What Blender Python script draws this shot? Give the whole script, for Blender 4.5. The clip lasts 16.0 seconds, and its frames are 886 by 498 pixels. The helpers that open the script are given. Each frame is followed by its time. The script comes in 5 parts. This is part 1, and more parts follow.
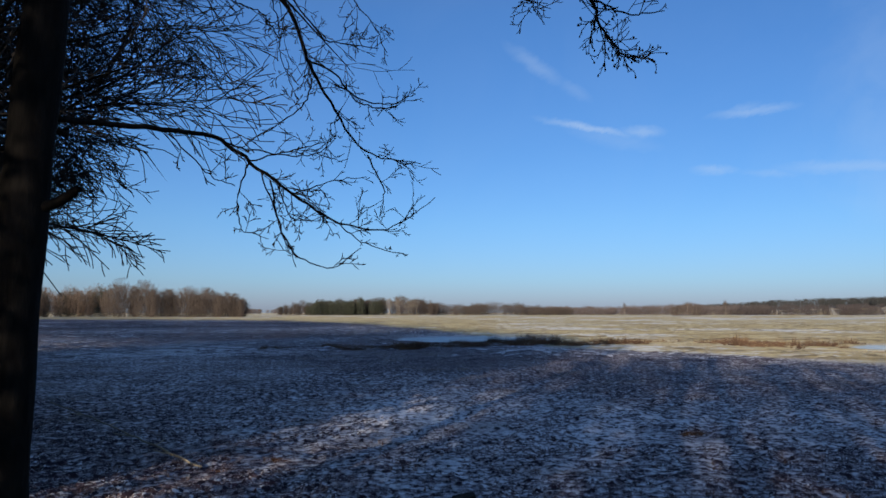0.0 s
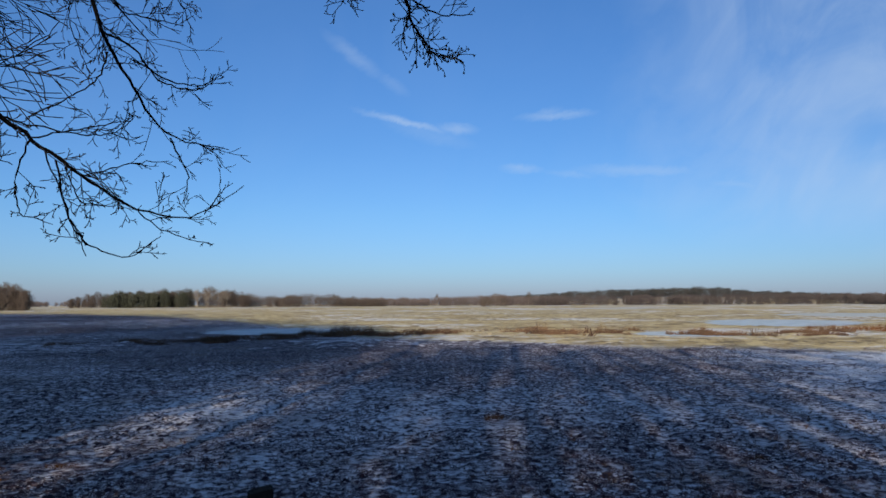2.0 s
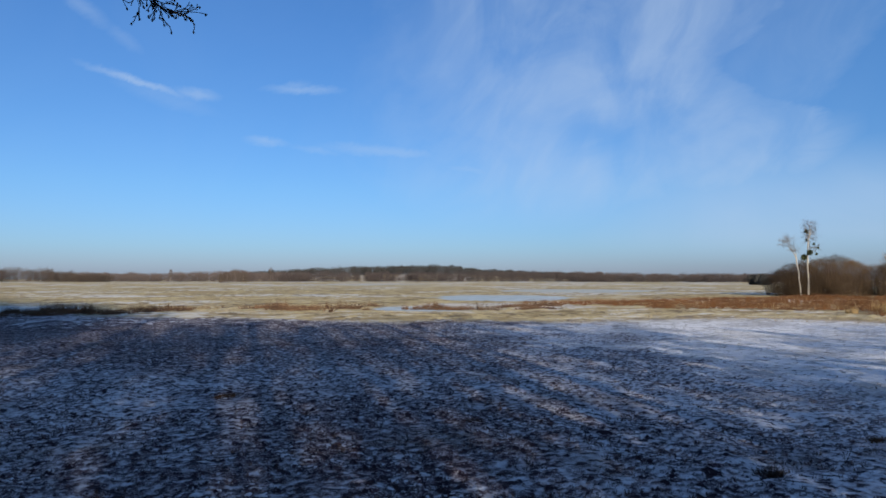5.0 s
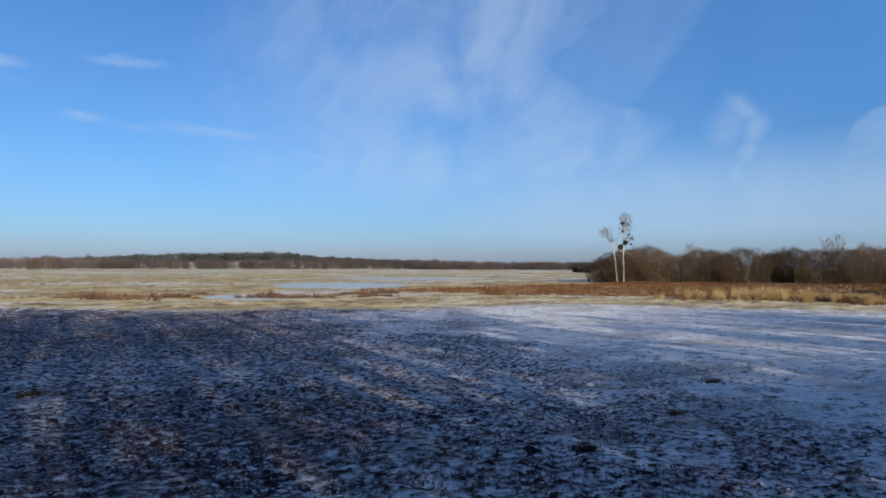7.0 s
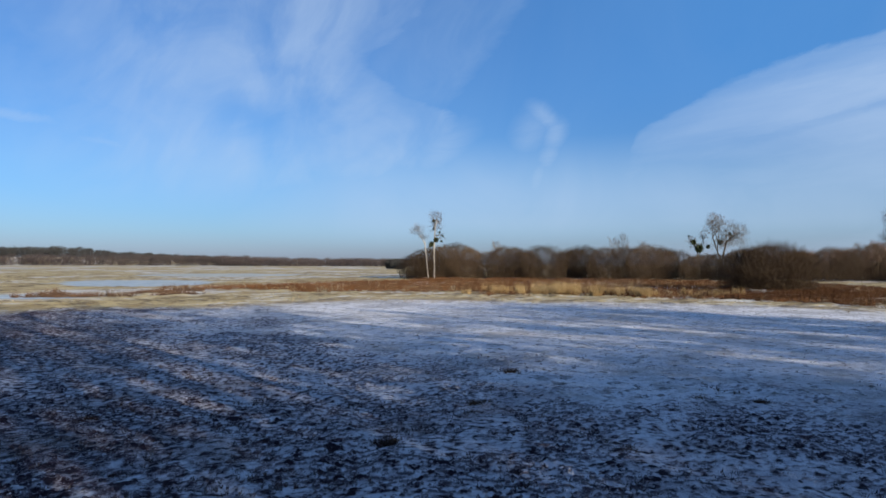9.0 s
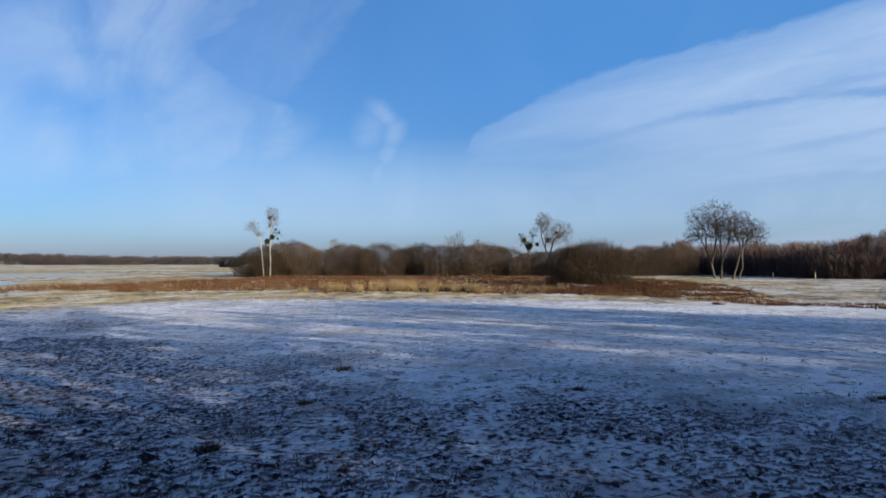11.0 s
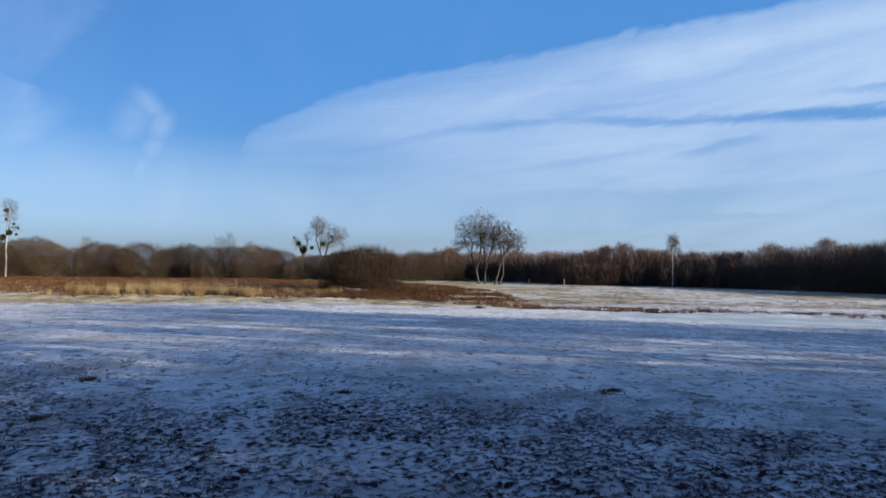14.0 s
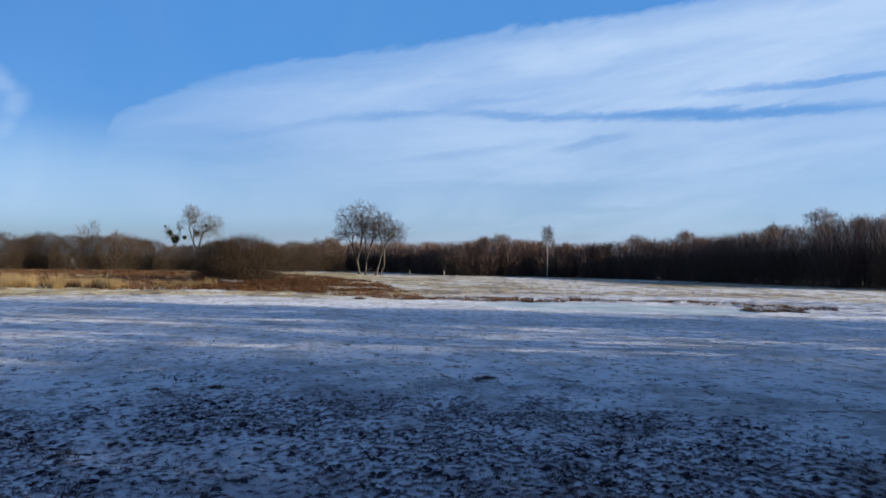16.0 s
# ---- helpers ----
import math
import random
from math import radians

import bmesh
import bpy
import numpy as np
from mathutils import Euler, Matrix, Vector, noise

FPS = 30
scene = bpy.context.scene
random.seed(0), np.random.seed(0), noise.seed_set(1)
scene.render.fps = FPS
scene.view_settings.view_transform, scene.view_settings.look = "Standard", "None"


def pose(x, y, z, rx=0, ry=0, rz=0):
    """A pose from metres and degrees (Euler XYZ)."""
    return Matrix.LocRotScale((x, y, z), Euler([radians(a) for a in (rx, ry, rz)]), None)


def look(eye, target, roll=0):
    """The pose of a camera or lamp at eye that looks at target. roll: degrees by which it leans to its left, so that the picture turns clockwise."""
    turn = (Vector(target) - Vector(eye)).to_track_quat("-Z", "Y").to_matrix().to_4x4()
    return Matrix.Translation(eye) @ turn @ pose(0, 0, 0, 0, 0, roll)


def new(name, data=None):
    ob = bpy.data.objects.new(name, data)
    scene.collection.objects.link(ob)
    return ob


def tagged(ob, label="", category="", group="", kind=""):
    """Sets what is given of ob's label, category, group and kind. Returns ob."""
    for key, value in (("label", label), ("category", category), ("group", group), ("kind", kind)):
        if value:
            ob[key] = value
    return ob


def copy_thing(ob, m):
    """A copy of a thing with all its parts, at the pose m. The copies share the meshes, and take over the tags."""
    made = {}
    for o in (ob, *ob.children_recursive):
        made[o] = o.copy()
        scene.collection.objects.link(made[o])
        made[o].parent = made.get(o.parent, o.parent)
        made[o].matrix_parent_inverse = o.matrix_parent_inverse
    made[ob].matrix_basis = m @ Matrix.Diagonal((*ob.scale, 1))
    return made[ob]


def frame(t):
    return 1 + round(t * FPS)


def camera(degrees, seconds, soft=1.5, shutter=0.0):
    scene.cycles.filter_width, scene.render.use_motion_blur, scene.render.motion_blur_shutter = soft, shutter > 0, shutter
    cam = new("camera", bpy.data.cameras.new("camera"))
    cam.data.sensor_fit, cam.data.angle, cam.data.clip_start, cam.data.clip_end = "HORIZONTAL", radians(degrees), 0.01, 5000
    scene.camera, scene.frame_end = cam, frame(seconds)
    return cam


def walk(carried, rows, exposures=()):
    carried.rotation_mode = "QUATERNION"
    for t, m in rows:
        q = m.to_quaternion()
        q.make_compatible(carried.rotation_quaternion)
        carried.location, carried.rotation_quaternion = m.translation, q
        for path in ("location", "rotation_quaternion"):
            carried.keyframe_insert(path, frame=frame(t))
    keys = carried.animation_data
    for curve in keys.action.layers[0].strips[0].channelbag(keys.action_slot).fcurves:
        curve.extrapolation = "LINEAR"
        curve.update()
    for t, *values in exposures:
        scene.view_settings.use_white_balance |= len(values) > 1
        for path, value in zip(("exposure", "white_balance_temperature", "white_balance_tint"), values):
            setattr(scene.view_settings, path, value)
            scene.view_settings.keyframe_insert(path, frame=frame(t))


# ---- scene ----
cam = camera(62.84, 16.0, soft=1.6)
PATH = [
    (0.0, (0.000, -0.000, 2.201), (0.001, 19.924, 3.944), -0.01),
    (0.5, (0.009, -0.004, 2.211), (1.181, 19.896, 3.826), 0.02),
    (1.0, (0.017, -0.013, 2.207), (2.479, 19.781, 3.669), 0.09),
    (1.5, (0.038, -0.020, 2.202), (3.793, 19.568, 3.693), -0.06),
    (2.0, (0.053, -0.038, 2.198), (5.043, 19.271, 3.694), -0.29),
    (2.5, (0.063, -0.041, 2.194), (6.118, 18.965, 3.648), -0.33),
    (3.0, (0.094, -0.047, 2.188), (7.185, 18.602, 3.583), -0.19),
    (3.5, (0.107, -0.043, 2.183), (8.172, 18.226, 3.292), -0.13),
    (4.0, (0.118, -0.051, 2.178), (9.376, 17.651, 3.139), -0.02),
    (6.5, (0.214, -0.104, 2.182), (14.079, 14.298, 2.779), 0.07),
    (7.0, (0.228, -0.098, 2.186), (14.912, 13.471, 2.679), 0.15),
    (7.5, (0.253, -0.110, 2.190), (15.692, 12.594, 2.683), -0.19),
    (8.0, (0.280, -0.125, 2.192), (16.391, 11.717, 2.635), -0.26),
    (8.5, (0.312, -0.151, 2.181), (17.112, 10.693, 2.585), -0.05),
    (9.0, (0.343, -0.179, 2.176), (17.975, 9.252, 2.587), 0.20),
    (11.5, (0.464, -0.297, 2.164), (19.993, 3.993, 2.650), -0.06),
    (12.0, (0.488, -0.319, 2.161), (20.232, 2.803, 2.805), -0.02),
    (12.5, (0.512, -0.337, 2.156), (20.379, 1.912, 2.648), 0.01),
    (13.0, (0.522, -0.350, 2.150), (20.486, 0.748, 2.625), 0.36),
    (13.5, (0.523, -0.356, 2.149), (20.513, -0.203, 2.750), 0.68),
    (14.0, (0.498, -0.378, 2.147), (20.478, -1.108, 2.658), 0.91),
    (14.5, (0.465, -0.402, 2.156), (20.400, -1.961, 2.563), 0.85),
    (15.0, (0.443, -0.424, 2.165), (20.279, -2.947, 2.574), 1.03),
    (15.5, (0.434, -0.432, 2.156), (20.151, -3.763, 2.537), 0.92),
    (16.0, (0.447, -0.448, 2.161), (20.047, -4.414, 2.464), 0.94),
]
walk(cam, [(t, look(eye, target, roll)) for t, eye, target, roll in PATH],
     exposures=[(0.0, 0.71, 6600, 10), (3.5, 0.64, 6600, 10), (7.0, 0.65, 6550, 10), (9.0, 0.70, 6520, 10), (12.0, 0.77, 6480, 10), (16.0, 0.82, 6480, 10)])

# ---- sky and sun ----
SUN_AZ, SUN_EL = 200.0, 14.5


def build_world():
    w = bpy.data.worlds.new("winter_sky")
    scene.world = w
    w.use_nodes = True
    nt = w.node_tree
    nt.nodes.clear()
    L = nt.links.new

    def n(kind):
        return nt.nodes.new(kind)

    def m(op, a, b=None, c=None, clamp=False):
        node = n("ShaderNodeMath")
        node.operation, node.use_clamp = op, clamp
        for i, v in enumerate((a, b, c)):
            if v is None:
                continue
            if isinstance(v, (int, float)):
                node.inputs[i].default_value = v
            else:
                L(v, node.inputs[i])
        return node.outputs[0]

    def ramp(v, lo, hi, a=0.0, b=1.0):
        node = n("ShaderNodeMapRange")
        node.interpolation_type = "SMOOTHSTEP"
        L(v, node.inputs[0])
        for i, val in enumerate((lo, hi, a, b)):
            node.inputs[1 + i].default_value = val
        return node.outputs[0]

    sky = n("ShaderNodeTexSky")
    sky.sky_type, sky.sun_disc = "NISHITA", False
    sky.sun_elevation, sky.sun_rotation = radians(SUN_EL), radians(SUN_AZ)
    sky.altitude, sky.air_density, sky.dust_density, sky.ozone_density = 100.0, 1.0, 0.6, 2.5
    tc = n("ShaderNodeTexCoord")
    sep = n("ShaderNodeSeparateXYZ")
    L(tc.outputs["Generated"], sep.inputs[0])
    x, y, z = sep.outputs
    az = m("MULTIPLY", m("ARCTAN2", x, y), 57.29578)
    el = m("MULTIPLY", m("ARCSINE", z), 57.29578)
    flat = n("ShaderNodeCombineXYZ")
    L(az, flat.inputs[0])
    L(el, flat.inputs[1])

    def noise_tex(scale, along, across, tilt, detail, rough, dist=0.0, off=0.0):
        """Noise drawn out along a direction that climbs by tilt degrees to the right."""
        mp = n("ShaderNodeMapping")
        mp.vector_type = "TEXTURE"
        mp.inputs["Scale"].default_value = (1 / along, 1 / across, 1)
        mp.inputs["Rotation"].default_value = (0, 0, radians(tilt))
        mp.inputs["Location"].default_value = (off, off * 0.7, off)
        L(flat.outputs[0], mp.inputs[0])
        t = n("ShaderNodeTexNoise")
        t.inputs["Scale"].default_value = scale
        t.inputs["Detail"].default_value = detail
        t.inputs["Roughness"].default_value = rough
        t.inputs["Distortion"].default_value = dist
        L(mp.outputs[0], t.inputs[0])
        return t.outputs[0]

    def curve(v, lo, hi, top, pts):
        """A drawn curve: v from lo to hi gives the heights of pts, in parts of top."""
        k = n("ShaderNodeFloatCurve")
        L(ramp_lin(n, L, v, lo, hi), k.inputs["Value"])
        cv = k.mapping.curves[0]
        pts = [((a - lo) / (hi - lo), b / top) for a, b in pts]
        cv.points[0].location, cv.points[1].location = pts[0], pts[-1]
        for q in pts[1:-1]:
            cv.points.new(*q)
        k.mapping.update()
        return m("MULTIPLY", k.outputs[0], top)

    def stroke(wa, we, hl, hw, tilt, height, power=1.0):
        """1 on the middle line of a drawn-out patch of sky, falling off to its rim."""
        ct, st = math.cos(radians(tilt)), math.sin(radians(tilt))
        da, de = m("SUBTRACT", az, wa), m("SUBTRACT", height, we)
        u = m("DIVIDE", m("ADD", m("MULTIPLY", da, ct), m("MULTIPLY", de, st)), hl)
        v = m("DIVIDE", m("SUBTRACT", m("MULTIPLY", de, ct), m("MULTIPLY", da, st)), hw)
        d2 = m("ADD", m("MULTIPLY", u, u), m("MULTIPLY", v, v))
        if power != 1.0:
            d2 = m("POWER", d2, power)
        return m("POWER", 2.71828, m("MULTIPLY", d2, -1.0))

    def scaled(v, mul, add):
        return m("ADD", m("MULTIPLY", v, mul), add)

    streak = noise_tex(0.15, 0.30, 1.3, 8, 6, 0.58, 0.5, 3.0)
    comb = noise_tex(0.5, 0.22, 1.4, 7, 5, 0.62, 0.5, 21.0)
    fine = noise_tex(0.5, 0.5, 1.6, 12, 5, 0.65, 0.6, 8.0)
    soft_n = noise_tex(0.09, 0.9, 1.15, 50, 5, 0.56, 1.0, 5.0)
    fibre = noise_tex(0.24, 0.75, 1.2, 55, 5, 0.56, 1.1, 14.0)
    ragged = noise_tex(0.9, 0.6, 1.0, 25, 5, 0.7, 0.5, 31.0)
    warp = m("MULTIPLY", m("SUBTRACT", fine, 0.5), 2.2)
    elw = m("ADD", el, warp)
    elr = m("ADD", el, m("ADD", m("MULTIPLY", m("SUBTRACT", comb, 0.5), 1.5), m("MULTIPLY", m("SUBTRACT", ragged, 0.5), 0.7)))

    # the long bank of high cloud: its upper rim climbs from az 73, el 6 to az 125, el 19
    rim_el = curve(az, 68.0, 150.0, 25.0, [(68, 1.0), (72.5, 4.2), (74.4, 6.8), (75.8, 7.9), (77.0, 10.0), (81, 12.2), (85, 13.95), (91, 15.3), (97.7, 16.4), (103, 17.4), (108, 18.1), (116, 18.6), (126, 19.6), (150, 22)])
    below = m("SUBTRACT", rim_el, m("ADD", el, m("ADD", m("MULTIPLY", warp, 0.5), m("MULTIPLY", m("SUBTRACT", ragged, 0.5), 0.55))))
    bank = m("MULTIPLY", m("ADD", m("MULTIPLY", ramp(below, -0.35, 0.55), 0.62), m("MULTIPLY", ramp(below, 0.2, 2.6), 0.38)), ramp(az, 70.0, 76.0))
    bank = m("MULTIPLY", bank, ramp(az, 76.0, 112.0, 0.62, 1.08))
    density = m("MULTIPLY", bank, m("ADD", scaled(ramp(streak, 0.28, 0.72), 0.36, 0.56), m("MULTIPLY", ramp(comb, 0.3, 0.7), 0.13)))
    density = m("MULTIPLY", density, ramp(el, 2.0, 13.0, 0.70, 1.0))
    # blue rifts in it: az, el, half length, half width, tilt, depth
    rifts = [(97.6, 11.2, 5.5, 0.30, 7, 0.36), (104.5, 12.4, 4.5, 0.30, 5, 0.24), (106.5, 11.2, 5.0, 0.34, -3, 0.4), (122.0, 11.0, 13.5, 0.46, -1, 0.80), (129.5, 12.75, 9.0, 0.34, 1, 0.6),
             (113.0, 9.2, 3.0, 0.35, 10, 0.34), (108.0, 5.6, 12.0, 0.75, 2, 0.26), (113.5, 4.2, 4.0, 0.25, 1, 0.22), (88.0, 9.6, 5.5, 0.4, 14, 0.18), (103.0, 8.4, 6.0, 0.35, 8, 0.20)]
    for ra, re, hl, hw, tilt, deep in rifts:
        density = m("MULTIPLY", density, m("SUBTRACT", 1.0, m("MULTIPLY", stroke(ra, re, hl, hw, tilt, elr, 1.6), deep)))
    # a thin veil over the middle of the view, whose right side curves in to az 57 at el 15.6
    side = curve(el, 0.0, 30.0, 100.0, [(0, 65.5), (5, 64.5), (8, 63.6), (9.8, 63.6), (11.8, 62.6), (13.5, 58.8), (15.6, 56.6), (17.7, 59.0), (19.4, 61.0), (30, 70)])
    inside = m("SUBTRACT", side, m("ADD", az, m("MULTIPLY", warp, 1.6)))
    veil_mask = m("MULTIPLY", m("MULTIPLY", m("ADD", m("MULTIPLY", ramp(inside, -0.8, 1.6), 0.65), m("MULTIPLY", ramp(inside, 0.0, 7.0), 0.35)), ramp(az, 20.0, 47.0)), ramp(el, 2.0, 8.5))
    veil = m("MULTIPLY", veil_mask, m("ADD", scaled(ramp(soft_n, 0.32, 0.68), 0.34, 0.17), m("MULTIPLY", ramp(fibre, 0.32, 0.70), 0.16)))
    veil = m("MULTIPLY", veil, m("SUBTRACT", 1.0, m("MULTIPLY", stroke(47.3, 10.9, 3.6, 1.6, -18, elw), 0.6)))
    beyond = m("SUBTRACT", scaled(el, 0.80, 53.6), m("ADD", az, warp))
    faint = m("MULTIPLY", m("MULTIPLY", ramp(beyond, -0.5, 2.5), ramp(el, 10.5, 13.0)), m("MULTIPLY", ramp(az, 50.0, 58.0), scaled(fibre, 0.28, 0.06)))
    low = m("MULTIPLY", m("MULTIPLY", ramp(az, 40.0, 60.0), ramp(el, 4.5, 11.5, 1.0, 0.0)), m("MULTIPLY", ramp(el, 0.3, 3.5), scaled(soft_n, 0.55, 0.32)))
    thin = scaled(soft_n, 0.10, 0.02)
    total = m("MAXIMUM", m("MAXIMUM", density, veil), m("MAXIMUM", m("MAXIMUM", faint, low), thin))
    # single wisps: az, el, half length, half width, tilt, strength
    wisps = [(11.6, 14.15, 3.4, 0.30, -13, 0.62), (15.6, 13.7, 1.5, 0.42, -4, 0.5), (13.5, 13.3, 4.2, 0.8, -14, 0.22), (23.6, 14.5, 2.6, 0.34, 2, 0.5), (22.9, 14.75, 1.2, 0.35, 12, 0.35), (7.4, 19.1, 2.6, 0.6, -33, 0.32), (10.6, 17.0, 1.6, 0.6, -30, 0.22),
             (20.8, 10.5, 1.5, 0.32, -3, 0.42), (24.6, 10.0, 2.2, 0.35, -8, 0.26), (30.2, 10.0, 4.6, 0.5, -3, 0.46), (37.2, 8.5, 3.2, 0.45, -9, 0.42), (41.0, 9.0, 0.9, 0.8, 60, 0.40), (45.6, 7.6, 3.8, 0.40, -8, 0.36), (36.0, 11.6, 2.2, 0.8, -30, 0.30),
             (61.4, 8.6, 3.4, 1.9, 40, 0.46), (57.5, 11.8, 4.4, 1.6, -28, 0.42),
             (69.9, 11.3, 1.6, 0.8, -38, 0.50), (70.6, 9.9, 1.4, 0.9, 70, 0.52), (70.1, 8.3, 1.5, 0.9, 62, 0.50), (69.2, 6.3, 2.2, 0.9, 72, 0.55), (68.8, 10.2, 2.2, 1.5, 60, 0.38), (76.2, 6.6, 3.6, 1.5, 48, 0.46)]
    for wa, we, hl, hw, tilt, power in wisps:
        total = m("MAXIMUM", total, m("MULTIPLY", stroke(wa, we, hl, hw, tilt, m("ADD", el, m("MULTIPLY", m("SUBTRACT", ragged, 0.5), 0.9))), m("MULTIPLY", power, scaled(fine, 0.9, 0.5))))
    mix = n("ShaderNodeMixRGB")
    L(m("MULTIPLY", total, 0.8, clamp=True), mix.inputs[0])
    tint = n("ShaderNodeMixRGB")
    tint.blend_type = "MULTIPLY"
    tint.inputs[0].default_value = 1.0
    L(sky.outputs[0], tint.inputs[1])
    grade = n("ShaderNodeValToRGB")
    L(ramp_lin(n, L, el, -5.0, 45.0), grade.inputs[0])
    grade.color_ramp.elements[0].position, grade.color_ramp.elements[0].color = SKY_GRADE[0][0], (*SKY_GRADE[0][1], 1)
    grade.color_ramp.elements[1].position, grade.color_ramp.elements[1].color = SKY_GRADE[-1][0], (*SKY_GRADE[-1][1], 1)
    for at, col in SKY_GRADE[1:-1]:
        grade.color_ramp.elements.new(at).color = (*col, 1)
    L(grade.outputs[0], tint.inputs[2])
    # the clear sky between the banks is a deeper, brighter blue
    clear = n("ShaderNodeMixRGB")
    L(m("MULTIPLY", m("MULTIPLY", ramp(az, 50.0, 88.0), ramp(el, 5.0, 14.0)), 0.65), clear.inputs[0])
    L(tint.outputs[0], clear.inputs[1])
    clear.inputs[2].default_value = (0.70, 3.25, 8.2, 1)
    L(clear.outputs[0], mix.inputs[1])
    mix.inputs[2].default_value = CLOUD_COL
    bg = n("ShaderNodeBackground")
    bg.inputs["Strength"].default_value = SKY_STRENGTH
    L(mix.outputs[0], bg.inputs["Color"])
    out = n("ShaderNodeOutputWorld")
    L(bg.outputs[0], out.inputs[0])


def ramp_lin(n, L, v, lo, hi):
    node = n("ShaderNodeMapRange")
    L(v, node.inputs[0])
    node.inputs[1].default_value, node.inputs[2].default_value = lo, hi
    return node.outputs[0]


# air colour over the elevation, from 5 degrees below the horizon to 45 above
SKY_GRADE = [(0.0, (0.64, 0.80, 1.50)), (0.11, (0.66, 0.84, 1.58)), (0.15, (0.64, 0.94, 1.60)), (0.24, (0.60, 0.99, 1.56)), (0.36, (0.53, 0.97, 1.54)), (0.56, (0.45, 0.96, 1.58)), (0.72, (0.70, 0.95, 1.42)), (1.0, (0.92, 0.98, 1.30))]
CLOUD_COL = (5.5, 7.2, 9.7, 1)
SKY_STRENGTH = 0.055
build_world()
sun_data = bpy.data.lights.new("sun", "SUN")
sun_data.energy, sun_data.angle, sun_data.color = 5.0, radians(0.55), (1.0, 0.91, 0.76)
sun = new("sun", sun_data)
TO_SUN = Vector((math.sin(radians(SUN_AZ)) * math.cos(radians(SUN_EL)), math.cos(radians(SUN_AZ)) * math.cos(radians(SUN_EL)), math.sin(radians(SUN_EL))))
sun.matrix_world = look(TO_SUN * 50, (0, 0, 0))


# ---- materials ----
class Nodes:
    """A short way to write node materials."""

    def __init__(self, name):
        self.mat = bpy.data.materials.new(name)
        self.mat.use_nodes = True
        self.nt = self.mat.node_tree
        self.bsdf = self.nt.nodes["Principled BSDF"]
        self.geo = self.nt.nodes.new("ShaderNodeNewGeometry")
        self.info = self.nt.nodes.new("ShaderNodeObjectInfo")

    def put(self, socket, v):
        if isinstance(v, (int, float, tuple)):
            socket.default_value = v
        else:
            self.nt.links.new(v, socket)

    def math(self, op, a, b=0.0, clamp=False):
        k = self.nt.nodes.new("ShaderNodeMath")
        k.operation, k.use_clamp = op, clamp
        self.put(k.inputs[0], a)
        self.put(k.inputs[1], b)
        return k.outputs[0]

    def noise(self, scale, detail=3, rough=0.55, stretch=(1, 1, 1), dist=0.0, coords=None):
        mp = self.nt.nodes.new("ShaderNodeMapping")
        mp.inputs["Scale"].default_value = stretch
        self.put(mp.inputs[0], coords or self.geo.outputs["Position"])
        k = self.nt.nodes.new("ShaderNodeTexNoise")
        k.inputs["Scale"].default_value, k.inputs["Detail"].default_value = scale, detail
        k.inputs["Roughness"].default_value, k.inputs["Distortion"].default_value = rough, dist
        self.put(k.inputs[0], mp.outputs[0])
        return k.outputs[0]

    def local(self):
        return self.nt.nodes.new("ShaderNodeTexCoord").outputs["Object"]

    def smooth(self, v, lo, hi, a=0.0, b=1.0):
        k = self.nt.nodes.new("ShaderNodeMapRange")
        k.interpolation_type = "SMOOTHSTEP"
        for i, val in enumerate((v, lo, hi, a, b)):
            self.put(k.inputs[i], val)
        return k.outputs[0]

    def mix(self, f, a, b):
        k = self.nt.nodes.new("ShaderNodeMix")
        k.data_type = "RGBA"
        for name, v in (("Factor", f), ("A", a), ("B", b)):
            sock = k.inputs[name] if name == "Factor" else [s for s in k.inputs if s.name == name and s.type == "RGBA"][0]
            self.put(sock, (*v, 1) if isinstance(v, tuple) and len(v) == 3 else v)
        return [s for s in k.outputs if s.type == "RGBA"][0]

    def attr(self, name):
        k = self.nt.nodes.new("ShaderNodeAttribute")
        k.attribute_name = name
        return k.outputs["Fac"]

    def done(self, color, rough=0.8, bump=None, strength=0.4, distance=0.02, spec=0.3):
        self.put(self.bsdf.inputs["Base Color"], (*color, 1) if isinstance(color, tuple) and len(color) == 3 else color)
        self.put(self.bsdf.inputs["Roughness"], rough)
        self.bsdf.inputs["Specular IOR Level"].default_value = spec
        if bump is not None:
            k = self.nt.nodes.new("ShaderNodeBump")
            k.inputs["Strength"].default_value, k.inputs["Distance"].default_value = strength, distance
            self.put(k.inputs["Height"], bump)
            self.nt.links.new(k.outputs[0], self.bsdf.inputs["Normal"])
        return self.mat


def bark_material(name, dark, light, scale=14.0):
    k = Nodes(name)
    loc = k.local()
    a = k.noise(scale, 5, 0.65, (1, 1, 0.25), 0.3, loc)
    b = k.noise(2.2, 3, 0.5, coords=loc)
    f = k.math("ADD", k.math("MULTIPLY", a, 0.7), k.math("MULTIPLY", b, 0.3))
    f = k.math("ADD", f, k.math("MULTIPLY", k.math("SUBTRACT", k.info.outputs["Random"], 0.5), 0.12))
    return k.done(k.mix(k.smooth(f, 0.32, 0.68), dark, light), 0.95, a, 0.7, 0.03, 0.05)


def twig_material(name, dark, light):
    k = Nodes(name)
    r = k.geo.outputs["Random Per Island"]
    o = k.math("MULTIPLY", k.math("SUBTRACT", k.info.outputs["Random"], 0.5), 0.5)
    f = k.math("ADD", k.math("ADD", k.math("MULTIPLY", r, 0.6), k.math("MULTIPLY", k.noise(0.35, 2), 0.4)), o, True)
    return k.done(k.mix(f, dark, light), 0.85, spec=0.2)


